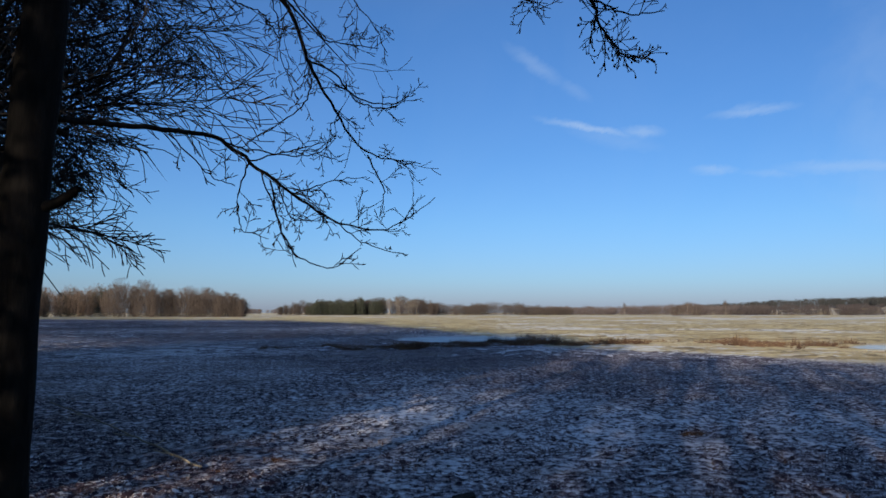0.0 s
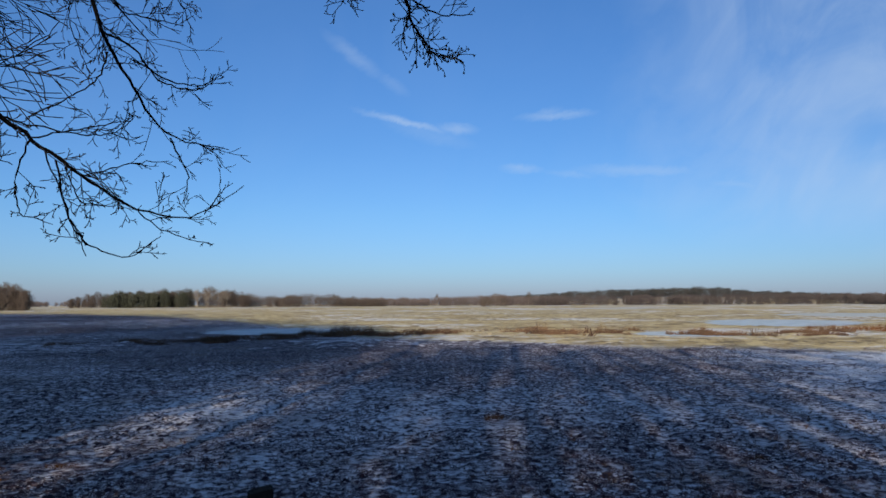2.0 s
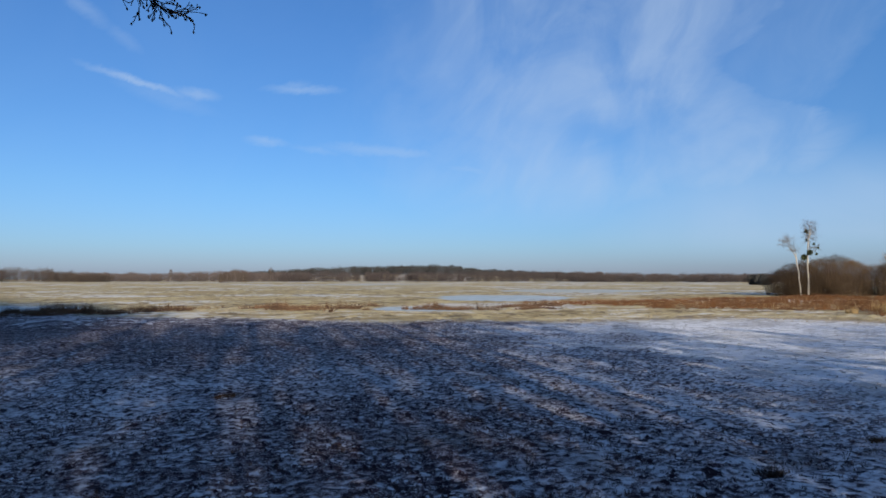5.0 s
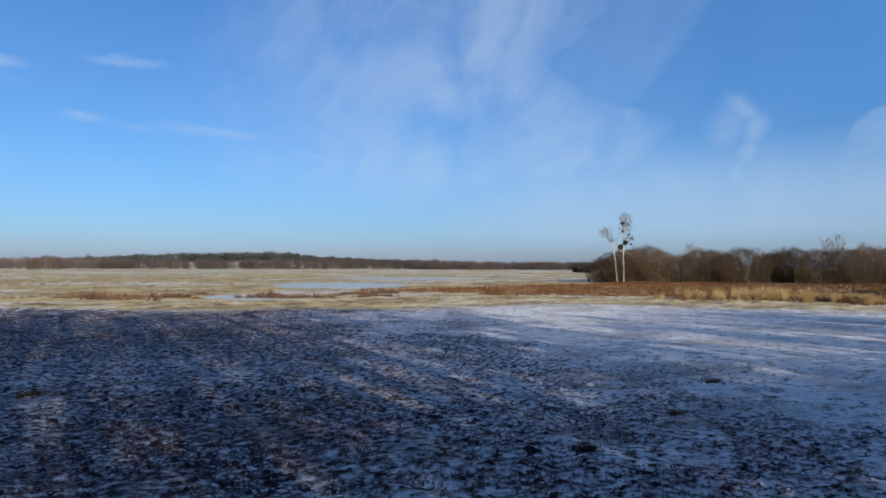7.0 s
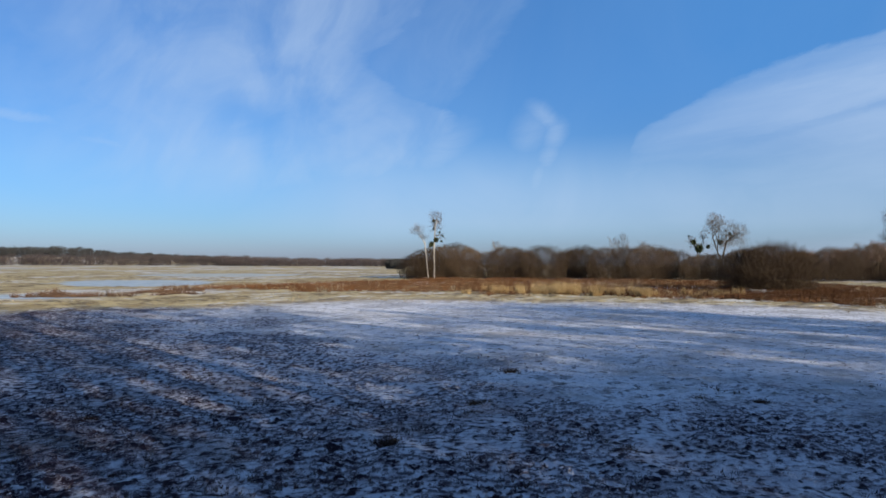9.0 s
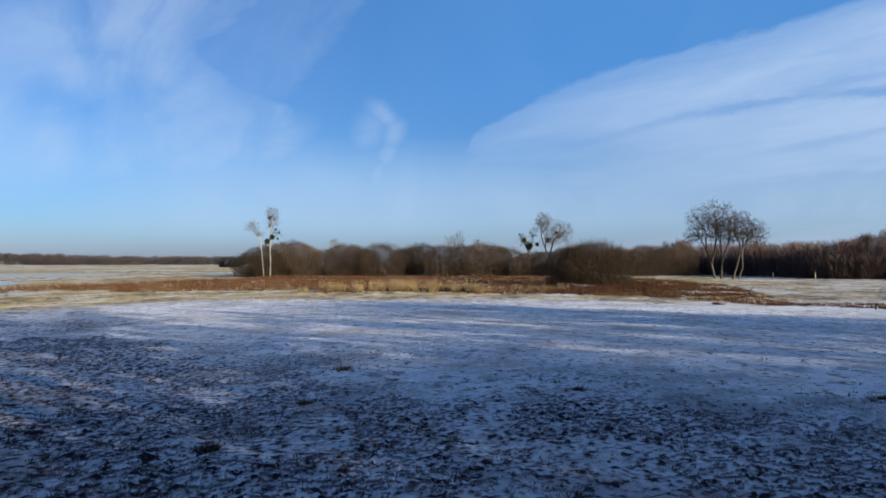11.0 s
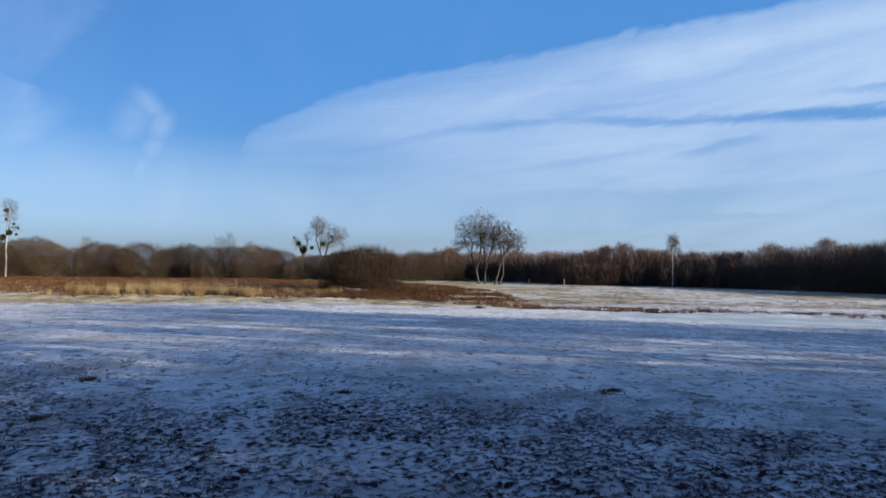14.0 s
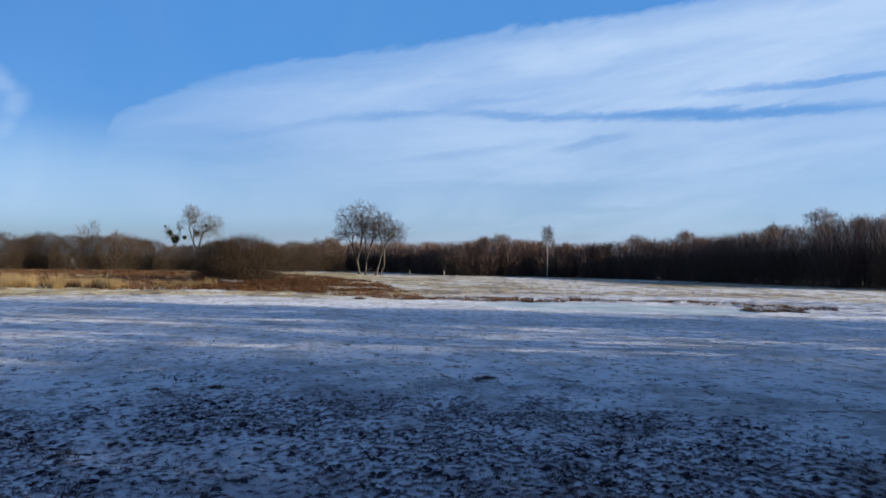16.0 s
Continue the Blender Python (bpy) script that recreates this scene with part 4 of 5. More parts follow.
line3 = tops([(8, 0.5), (14, 0.5), (15.5, 0.6), (17.5, 0.62), (18.5, 0.75), (20, 0.6), (23, 0.55), (36, 0.6), (41, 0.62), (46, 0.55), (50, 0.42), (58, 0.4)], 640, 0.6)
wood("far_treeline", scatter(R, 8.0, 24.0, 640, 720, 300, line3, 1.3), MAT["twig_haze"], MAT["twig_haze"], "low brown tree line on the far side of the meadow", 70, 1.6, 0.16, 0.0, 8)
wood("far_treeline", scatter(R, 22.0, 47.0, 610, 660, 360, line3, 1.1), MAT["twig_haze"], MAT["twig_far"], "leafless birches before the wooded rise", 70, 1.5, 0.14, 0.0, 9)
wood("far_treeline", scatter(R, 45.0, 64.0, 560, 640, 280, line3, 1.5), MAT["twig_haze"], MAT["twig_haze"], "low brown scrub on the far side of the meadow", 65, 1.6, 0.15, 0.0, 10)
ridge = tops([(19, 0.55), (21.5, 0.72), (25, 0.92), (30, 1.08), (34, 1.15), (35.6, 1.1), (37.5, 0.85), (41, 0.7), (45, 0.5)], 1000, 0.12)
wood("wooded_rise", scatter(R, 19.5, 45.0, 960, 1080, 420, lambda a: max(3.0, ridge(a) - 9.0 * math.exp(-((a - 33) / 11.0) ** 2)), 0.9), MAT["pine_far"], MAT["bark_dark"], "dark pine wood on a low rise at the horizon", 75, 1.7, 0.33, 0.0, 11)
wood("field_shrub", [(*polar(18.6, 455).xy, 8.6, 7.5), (*polar(18.0, 458).xy, 6.5, 6.0), (*polar(19.2, 452).xy, 6.5, 6.0), (*polar(17.6, 460).xy, 5.5, 4.0)], far, MAT["twig_birch"], "pale leafless shrub alone on the meadow", 420, 1.2, 0.07, 0.0, 12, category="shrub")
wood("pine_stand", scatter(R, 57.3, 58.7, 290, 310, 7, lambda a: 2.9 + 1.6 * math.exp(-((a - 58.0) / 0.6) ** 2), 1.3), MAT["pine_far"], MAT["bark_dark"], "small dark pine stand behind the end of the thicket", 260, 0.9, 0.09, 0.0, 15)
for az, r, h in ((-0.98, 600, 12.8), (14.0, 640, 10.5), (21.2, 640, 12.4), (17.9, 470, 7.0)):
    p = polar(az, r)
    wood("lone_birch", [(p.x, p.y, h, h * 0.32)], far, MAT["twig_birch"], "slim distant birch rising over the tree line", 160, 1.2, 0.09, 0.35, int(az * 7 + 90), 0.16, "tree")

# ---- willow thicket behind the sedge ----
def bush_mesh(seed, w, h, stems, twigs, r=0.0125, shoot=0.5):
    """A rounded leafless bush: stems that fan from a broad stool and a dome of fine shoots."""
    rng = np.random.default_rng(seed)
    ang = rng.uniform(0, 6.283, stems)
    s = np.sqrt(rng.uniform(0, 1, stems))
    foot = np.stack([np.cos(ang) * s * w * 0.27, np.sin(ang) * s * w * 0.27, np.full(stems, -0.1)], -1)
    lobes = 1 + 0.13 * np.sin(ang * 3 + seed) + 0.08 * np.sin(ang * 5 + 2 * seed)
    reach = s * rng.uniform(0.8, 1.05, stems)
    top_h = h * np.sqrt(np.maximum(0.1, 1 - (reach * 0.93) ** 2)) * lobes * rng.uniform(0.88, 1.0, stems)
    tip = np.stack([np.cos(ang) * reach * w * 0.46, np.sin(ang) * reach * w * 0.46, top_h * 0.93], -1)
    # a rounded cushion of short shoots, thickest just under its skin
    d = unit_rows(rng.normal(0, 1, (twigs, 3)))
    az = np.arctan2(d[:, 1], d[:, 0])
    skin = rng.beta(5.0, 1.1, twigs) * (1 + 0.10 * np.sin(az * 3 + seed) + 0.07 * np.sin(az * 5 + 2 * seed + 3 * d[:, 2]))
    flat = np.maximum(np.hypot(d[:, 0], d[:, 1]), np.where(d[:, 2] < 0, 0.88, 0.0)) * w * 0.48 * skin
    p = np.stack([np.cos(az) * flat, np.sin(az) * flat, 0.42 * h + d[:, 2] * np.where(d[:, 2] > 0, 0.55, 0.42) * h * (0.35 + 0.65 * skin)], -1)
    p[:, 2] = np.maximum(p[:, 2], rng.uniform(0.0, 0.3, twigs))
    out = 0.6 * d + rng.normal(0, 0.4, (twigs, 3)) + np.array([0, 0, 0.75])
    q = p + unit_rows(out) * rng.uniform(0.2, shoot, (twigs, 1))
    return spikes(np.vstack([foot, p]), np.vstack([tip, q]), np.concatenate([np.full(stems, 0.013), np.full(twigs, r)]))


def unit_rows(v):
    return v / (np.linalg.norm(v, axis=1, keepdims=True) + 1e-9)


BUSH = "willow bushes of the thicket"
bush_kinds = []
for s in range(4):
    v, f = bush_mesh(60 + s, 7.4, 5.0, 260, 10500)
    root = tagged(new("willow_bush"), "dense leafless brown willow bush behind the sedge", "bush", BUSH)
    tagged(mesh_object("crown", v, f, MAT["twig_willow"], root, False), kind="stuff")
    bush_kinds.append(root)
bush_az = [(59.8, 108, .80), (60.8, 106, 1.0), (61.8, 111, 1.0), (63.8, 107, 1.0), (65.6, 113, .95), (67.0, 107, 1.02), (68.6, 112, 1.0), (69.9, 106, 1.02), (71.6, 113, .95), (73.0, 109, .98), (74.8, 106, 1.1),
           (76.3, 112, 1.12), (77.8, 106, 1.05), (79.6, 111, .86), (81.2, 105, .80), (82.8, 110, .80), (84.4, 104, .84), (90.2, 112, .95), (92.4, 118, 1.0), (84.8, 69, .76), (88.0, 120, .9), (63, 121, 1.1), (67.8, 122, 1.1), (72.4, 122, 1.1), (78.6, 122, 0.95), (81.8, 122, 0.85)]
for q, (az, r, sc) in enumerate(bush_az):
    ob = bush_kinds[q] if q < 4 else copy_thing(bush_kinds[q % 4], Matrix())
    p = polar(az, r)
    place(ob, p.x, p.y, R.uniform(0, 360), sc * R.uniform(0.84, 1.04))
# bushes added out of view, to shade the alder trunk and the near ground
for s_h, k_h, sc in ((-3.8, 7.0, 0.9), (-10.6, 4.0, 0.95), (-11.8, 2.0, 1.1), (-12.5, 0.5, 1.2), (-1.4, 7.0, 0.84), (1.2, 6.6, 0.76), (3.9, 7.0, 0.78), (6.4, 7.6, 0.95), (8.8, 9.5, 0.95), (11.2, 12.0, 1.1), (13.8, 15.0, 1.25)):
    ob = copy_thing(bush_kinds[int(k_h) % 4], Matrix())
    ob.name = "hedgerow_bush"
    place(tagged(ob, "dense leafless bush added out of view to cast shade", "bush", "hedgerow bushes"), s_h * uy - k_h * ux, -s_h * ux - k_h * uy, 40 * k_h, sc)
v, f = bush_mesh(63, 6.9, 3.8, 420, 9500, 0.0115, 0.95)
big = tagged(new("willow_bush"), "large rounded leafless willow bush standing forward of the thicket", "bush", BUSH)
tagged(mesh_object("crown", v, f, MAT["twig_willow"], big, False), kind="stuff")
place(big, *polar(86.5, 65.5).xy, 30)


for q, (az, r, h) in enumerate([(75.2, 110, 6.4), (75.9, 111, 7.0), (66.2, 116, 6.0), (91.6, 121, 5.6), (77.4, 113, 5.8)]):
    p = polar(az, r)
    wood("thicket_sapling", [(p.x, p.y, h, 2.0)], MAT["twig_grey"], MAT["bark_grey"], "slim leafless sapling rising out of the thicket", 190, 0.8, 0.019, 0.3, 300 + q, 0.06, "tree")

# ---- birches, mistletoe tree, group ----
def mistletoe(parent_at, size, seed):
    rng = np.random.default_rng(seed)
    d = unit_rows(rng.normal(0, 1, (420, 3)))
    a = d * size * 0.12
    b = d * size * 0.5 * rng.uniform(0.8, 1.08, (420, 1)) + rng.normal(0, 0.03, (420, 3))
    v, f = spikes(a, b, size * 0.035)
    ob = mesh_object("mistletoe", v, f, MAT["mistletoe"], None, False)
    ob.location = parent_at
    return tagged(ob, "dark round mistletoe clump in a bare tree crown", "mistletoe", "mistletoe clumps")


def fork(rng, p, d, tips, out, total, radius, thick):
    """Splits a bough again and again until each of its twigs ends in one of the tips."""
    n = len(tips)
    if n == 1:
        bend = p + (tips[0] - p) * 0.5 + rng.normal(0, 0.05, 3) * np.linalg.norm(tips[0] - p)
        out.append((3, np.array([p, bend]), np.array([thick * 1.4, thick])))
        out.append((3, np.array([bend, tips[0]]), np.array([thick, thick])))
        for _ in range(4):
            u = rng.uniform(0.0, 1.0)
            q = bend + (tips[0] - bend) * u
            e = q + unit(unit(tips[0] - p) + rng.normal(0, 0.55, 3)) * rng.uniform(0.3, 0.8)
            out.append((3, np.array([q, e]), np.array([thick * 0.8, thick * 0.8])))
        return
    a, b = tips[rng.integers(n)], tips[rng.integers(n)]
    for _ in range(3):
        near_a = ((tips - a) ** 2).sum(1) < ((tips - b) ** 2).sum(1)
        if near_a.all() or not near_a.any():
            near_a = np.arange(n) < n // 2
        a, b = tips[near_a].mean(0), tips[~near_a].mean(0)
    for part_of in (tips[near_a], tips[~near_a]):
        m = len(part_of)
        c = part_of.mean(0)
        q = p + (c - p) * rng.uniform(0.22, 0.40) + np.linalg.norm(c - p) * (0.12 * d + rng.normal(0, 0.05, 3))
        r1 = max(radius * (m / total) ** 0.52, thick * 1.4)
        r0 = max(radius * (n / total) ** 0.52 * 0.85, r1)
        mid = (p + q) / 2 + np.linalg.norm(q - p) * 0.12 * d
        out.append((1 if m > 30 else 2, np.array([p, mid, q]), np.array([r0, (r0 + r1) / 2, r1])))
        fork(rng, q, unit(q - p), part_of, out, total, radius, thick)


def domed_tree(name, az, r, lobes, radius, seed, label, mats, group="", fork_at=0.45, lean=0.0, thick=0.0095):
    """A leafless tree whose twigs fill rounded lobes: (offset to the right as seen from the field, height, half width, half height, twigs)."""
    rng = np.random.default_rng(seed)
    right = np.array([math.sin(radians(az + 90)), math.cos(radians(az + 90)), 0.0])
    back = np.array([math.sin(radians(az)), math.cos(radians(az)), 0.0])
    tips = []
    for off, z, w, h, count in lobes:
        count = int(count * 1.6)
        d = rng.normal(0, 1, (count, 3))
        d /= np.linalg.norm(d, axis=1, keepdims=True)
        d[:, 2] = np.where(d[:, 2] < -0.35, -d[:, 2], d[:, 2])
        d *= rng.uniform(0.05, 1, (count, 1)) ** 0.5 * (1 + 0.10 * np.sin(5 * np.arctan2(d[:, :1], d[:, 2:]) + seed))
        tips.append(right * (off + d[:, :1] * w) + back * d[:, 1:2] * w * 0.9 + np.array([0, 0, 1.0]) * (z + d[:, 2:] * h))
    tips = np.concatenate(tips)
    c = tips.mean(0)
    top = right * (c @ right) * 0.25 + right * lean + np.array([0, 0, c[2] * fork_at])
    line = spline([(0, 0, -0.1), top * [0.46, 0.46, 0.5], top], 9)
    line[1:-1] += rng.normal(0, 0.02, (7, 3))
    out = [(0, line, np.linspace(radius * 1.12, radius * 0.85, 9))]
    fork(rng, line[-1], np.array([0, 0, 1.0]), tips, out, len(tips), radius * 0.85, thick)
    ob = tree_thing(name, out, 1, mats, (8, 5, 3), label, "tree", group, thin=3)
    p = polar(az, r)
    return place(ob, p.x, p.y, 0)


grey = (MAT["bark_grey"], MAT["bark_grey"], MAT["twig_grey"])
white = (MAT["birch"], MAT["birch"], MAT["twig_grey"])
domed_tree("birch_tree", 61.35, 104, [(0.3, 7.6, 1.15, 2.6, 110), (0.7, 6.0, 0.9, 0.9, 20)], 0.105, 5, "white-barked leafless birch with mistletoe beside the thicket", white, "birches", 0.66, -0.1)
domed_tree("birch_tree", 60.9, 104, [(-1.6, 6.7, 1.1, 1.3, 50), (-0.8, 5.8, 0.7, 0.7, 16)], 0.085, 9, "shorter white-barked birch leaning outward beside its twin", white, "birches", 0.70, -0.15)
domed_tree("birch_tree", 109.8, 98, [(0, 5.1, 0.95, 2.0, 190)], 0.05, 12, "slim white birch at the edge of the wood", (MAT["birch"], MAT["birch"], MAT["twig_grey"]), "birches", 0.5)
for q, (az, r, z, w) in enumerate([(124.25, 92.5, 4.9, 0.5), (122.4, 96, 4.5, 0.4), (120.8, 97.5, 4.6, 0.4), (114.5, 103, 4.1, 0.45), (111.15, 105.5, 4.2, 0.45)]):
    domed_tree("birch_tree", az, r, [(0.05, z, w, 0.8, 50)], 0.04, 120 + q, "slim pale birch among the dark wood", (MAT["birch"], MAT["twig_brown"], MAT["twig_wood"]), "birches", 0.75)
for q, (az, r, z, s) in enumerate([(61.13, 104, 5.0, 1.0), (61.48, 103.8, 5.6, 0.9), (61.3, 104, 8.3, 0.62), (61.75, 104, 6.7, 0.4), (61.9, 104, 5.4, 0.4), (61.3, 104, 7.2, 0.4), (62.0, 104, 6.2, 0.35),
                                   (81.03, 116, 5.55, 1.0), (81.43, 116, 4.6, 1.5), (82.06, 116, 4.9, 0.75), (82.9, 116, 5.55, 0.95), (83.57, 116, 6.75, 0.6), (80.7, 116, 6.5, 0.35)]):
    mistletoe(polar(az, r, z), s, 100 + q)
domed_tree("mistletoe_tree", 82.9, 116, [(-0.7, 7.4, 1.8, 2.7, 300), (2.0, 5.7, 2.2, 3.0, 380), (0.2, 5.0, 1.6, 2.0, 90)], 0.20, 41, "leafless grey tree hung with dark mistletoe clumps", grey, "", 0.3, 0.0, 0.0085)
domed_tree("mistletoe_tree", 81.4, 117, [(-1.0, 5.7, 0.8, 1.0, 34), (0.6, 6.2, 0.7, 0.9, 26), (-0.2, 5.0, 1.4, 0.7, 30)], 0.15, 42, "smaller leafless grey tree with mistletoe", grey, "", 0.5)
ALDERS = "alder clump"
for q, (az, r, lobes, rad, lean) in enumerate([
        (95.15, 98, [(-0.7, 5.6, 2.9, 4.4, 520), (-2.2, 5.0, 1.8, 2.0, 110)], 0.16, -0.1),
        (95.6, 97, [(0.4, 5.6, 2.4, 3.9, 420)], 0.12, 0.0),
        (96.4, 97, [(1.1, 5.0, 3.0, 3.4, 560), (2.7, 4.6, 1.6, 1.6, 90)], 0.14, 0.1),
        (96.75, 96.5, [(1.0, 5.2, 1.2, 1.0, 60)], 0.09, 0.3)]):
    domed_tree("alder_tree", az, r, lobes, rad, 50 + q, "leafless grey-brown alder with a rounded crown on the meadow", (MAT["bark_grey"], MAT["bark_grey"], MAT["twig_brown"]), ALDERS, 0.24, lean, 0.0095)
brown = (MAT["bark_grey"], MAT["twig_wood"], MAT["twig_wood"])
for q, (az, r, z, w, h) in enumerate([(129.0, 97, 7.6, 2.0, 1.4), (116.5, 104, 4.9, 1.7, 1.1), (92.9, 121, 4.6, 1.7, 1.1), (106.2, 106, 5.0, 1.6, 1.1), (104.9, 107, 4.7, 1.3, 1.0), (125.9, 101, 6.2, 1.0, 1.0), (131.4, 95, 6.7, 1.2, 0.9), (120.0, 99, 5.4, 1.2, 1.0)]):
    domed_tree("oak_tree", az, r, [(0, z, w, h, 200), (0, z - 1.3, w * 0.8, h * 0.7, 60)], 0.13, 140 + q, "broad leafless tree rising above the dark wood", brown, "", 0.6)

# ---- dark wood closing the meadow ----
EDGE = [(86.0, 132.0), (91.0, 124.0), (97.0, 118.0), (102.2, 101.0), (111.0, 102.0), (119.4, 94.0), (127.1, 86.5), (132.6, 81.0), (140.0, 78.0), (150.0, 78.0)]


def edge_r(az):
    a, e = zip(*EDGE)
    return float(np.interp(az, a, e))


wood_top = [(84, 0.9), (90, 1.15), (93, 1.35), (98, 1.45), (103, 1.5), (105.5, 1.9), (108, 1.75), (111, 1.45), (114, 1.55), (116.5, 1.85), (119, 1.9), (122, 2.2), (125, 2.6), (128, 3.2), (131, 3.5), (135, 4.0), (150, 4.0)]


def wood_spots(az0, az1, d0, d1, n, k=1.0):
    out = []
    for _ in range(n):
        az = R.uniform(az0, az1)
        r = edge_r(az) + R.uniform(d0, d1)
        a, e = zip(*wood_top)
        h = (2.2 + r * math.tan(radians(float(np.interp(az, a, e))))) * R.uniform(0.86, 1.03) * k
        p = polar(az, r)
        out.append((p.x, p.y, h, max(2.6, h * R.uniform(0.5, 0.8))))
    return out


for q, (a0, a1, n) in enumerate([(85, 101, 150), (101, 113, 140), (113, 125, 125), (125, 137, 120)]):
    wood("leafless_wood", wood_spots(a0, a1, 2, 17, n), MAT["twig_wood"], MAT["twig_wood"], "dense leafless brown wood at the meadow edge", 230, 0.95, 0.019, 0.0, 70 + q, 0.05)
    wood("wood_edge_scrub", wood_spots(a0, a1, 0, 7, n * 9 // 10, 0.62), MAT["twig_scrub"], MAT["twig_brown"], "tangled leafless scrub along the wood edge", 190, 0.8, 0.016, 0.0, 80 + q, 0.04, "scrub")


# ---- grass ----
def blades(rng, x, y, height, spread, width, count):
    """Grass clumps at x, y: count blades each, leaning outward."""
    n = len(x)
    z = ground_height(x, y)
    base = np.repeat(np.stack([x, y, z - 0.02], -1), count, 0)
    ang = rng.uniform(0, 6.283, n * count)
    hh = np.repeat(height, count) * rng.uniform(0.5, 1.1, n * count)
    lean = np.repeat(spread, count) * rng.uniform(0.1, 1.0, n * count)
    foot = base + np.stack([np.cos(ang), np.sin(ang), np.zeros_like(ang)], -1) * (lean * 0.35)[:, None]
    tip = base + np.stack([np.cos(ang) * lean, np.sin(ang) * lean, hh], -1)
    return spikes(foot, tip, np.repeat(width, count))


def sector(rng, n, a0, a1, r0, r1, power=1.0):
    az = np.radians(rng.uniform(a0, a1, n))
    r = r0 + (r1 - r0) * rng.uniform(0, 1, n) ** power
    return r * np.sin(az), r * np.cos(az), np.degrees(az), r


def near_tufts():
    rng = np.random.default_rng(12)
    x, y, az, r = sector(rng, 26000, -34, 137, 7.2, 32, 1.3)
    keep = (vnoise(x, y, 1.6, 6, 2) > 0.4) & (rng.uniform(0, 1, len(x)) < np.where(r > snow_border(az), 0.15, 1.0) * (1 - 0.85 * sstep(11, 24, r)))
    x, y, r = x[keep], y[keep], r[keep]
    n = len(x)
    v, f = blades(rng, x, y, rng.uniform(0.03, 0.085, n), rng.uniform(0.03, 0.10, n), 0.0035 + 0.0002 * r, 6)
    ob = mesh_object("pasture_tufts", v, f, MAT["tuft"], None, False)
    tagged(ob, "short frosted grass tufts over the pasture", "grass", kind="stuff")


def sedge_bed():
    rng = np.random.default_rng(14)
    x, y, az, r = (np.concatenate(c) for c in zip(sector(rng, 27000, 41, 101, 38, 112, 0.8), sector(rng, 6000, 83, 100, 39, 75, 1.0)))
    front = np.interp(az, [41.3, 50, 61, 78, 83, 91, 99.4], [66, 58, 53.5, 50, 48, 46, 40]) + (vnoise(x, y, 5, 31, 3) - 0.5) * 9
    back = np.interp(az, [41.3, 48, 58, 61, 85, 91, 96, 99.4], [67, 72, 92, 106, 100, 90, 70, 46])
    keep = (r > front) & (r < back) & (vnoise(x, y, 3.0, 33, 3) > np.interp(az, [88, 94, 99], [0.24, 0.33, 0.5]))
    x, y, az, r = x[keep], y[keep], az[keep], r[keep]
    n = len(x)
    v, f = blades(rng, x, y, np.interp(az, [41, 90, 96, 100], [1, 1, 0.6, 0.35]) * (0.5 + 1.1 * vnoise(x, y, 1.3, 34, 2)) * rng.uniform(0.16, 0.50, n), rng.uniform(0.25, 0.8, n), np.full(n, 0.0155), 5)
    tagged(mesh_object("sedge_bed", v, f, MAT["sedge"], None, False), "rust-brown bed of dead sedge and bracken before the thicket", "sedge", kind="stuff")
    # single pale clumps: a knot of upright straw each, thickest in the middle of the front
    az = np.concatenate([rng.uniform(62, 85, 34), rng.normal(71.5, 4.0, 40)])
    r = np.interp(az, [60, 78, 86], [54.0, 51.0, 49.5]) + rng.uniform(0, 1, len(az)) ** 1.4 * 6.0
    size = rng.uniform(0.55, 1.25, len(az)) * (0.8 + 0.45 * np.exp(-((az - 72) / 4.0) ** 2))
    x, y = (np.repeat(c, 9) + rng.normal(0, 1, len(az) * 9) * np.repeat(size, 9) * 0.24 for c in (r * np.sin(np.radians(az)), r * np.cos(np.radians(az))))
    size = np.repeat(size, 9)
    v, f = blades(rng, x, y, size * rng.uniform(0.5, 0.95, len(x)), size * rng.uniform(0.15, 0.45, len(x)), np.full(len(x), 0.013), 16)
    tagged(mesh_object("straw_tussocks", v, f, MAT["straw"], None, False), "pale straw tussocks along the front of the sedge", "grass", kind="stuff")
    x, y, az, r = sector(rng, 15000, -14, 44, 43, 64, 1.0)
    mid = np.interp(az, [-14, -3, 3, 10, 23, 30, 44], [46, 48, 51, 53, 53, 54, 55])
    mid = mid + (vnoise(x, y, 7, 45, 2) - 0.5) * 14
    keep = (np.abs(r - mid) < 9.0 * vnoise(x, y, 4, 44, 2) ** 1.6) & (vnoise(x, y, 2.2, 41, 2) > 0.45)
    x, y = x[keep], y[keep]
    n = len(x)
    az = np.degrees(np.arctan2(x, y))
    tall = np.interp(az, [-14, 0, 7, 26, 40], [0.6, 0.9, 1.9, 1.8, 1.2]) * (0.30 + 1.6 * vnoise(x, y, 1.5, 43, 2) ** 2)
    v, f = blades(rng, x, y, tall * rng.uniform(0.12, 0.42, n), rng.uniform(0.2, 0.6, n), np.full(n, 0.012), 11)
    tagged(mesh_object("ditch_tussocks", v, f, MAT["ditch"], None, False), "row of dark dead tussocks along a shallow ditch", "grass", kind="stuff")
    x, y, az, r = sector(rng, 6000, 99, 130, 36, 52, 1.0)
    mid = np.interp(az, [99, 103, 109, 115, 118, 124, 130], [40, 40.8, 41.6, 42.2, 43, 42, 41])
    keep = (np.abs(r - mid) < 3.2 * vnoise(x, y, 4, 47, 2)) & (vnoise(x, y, 1.8, 48, 2) > np.interp(az, [99, 115, 118, 130], [0.34, 0.36, 0.5, 0.6]))
    x, y = x[keep], y[keep]
    n = len(x)
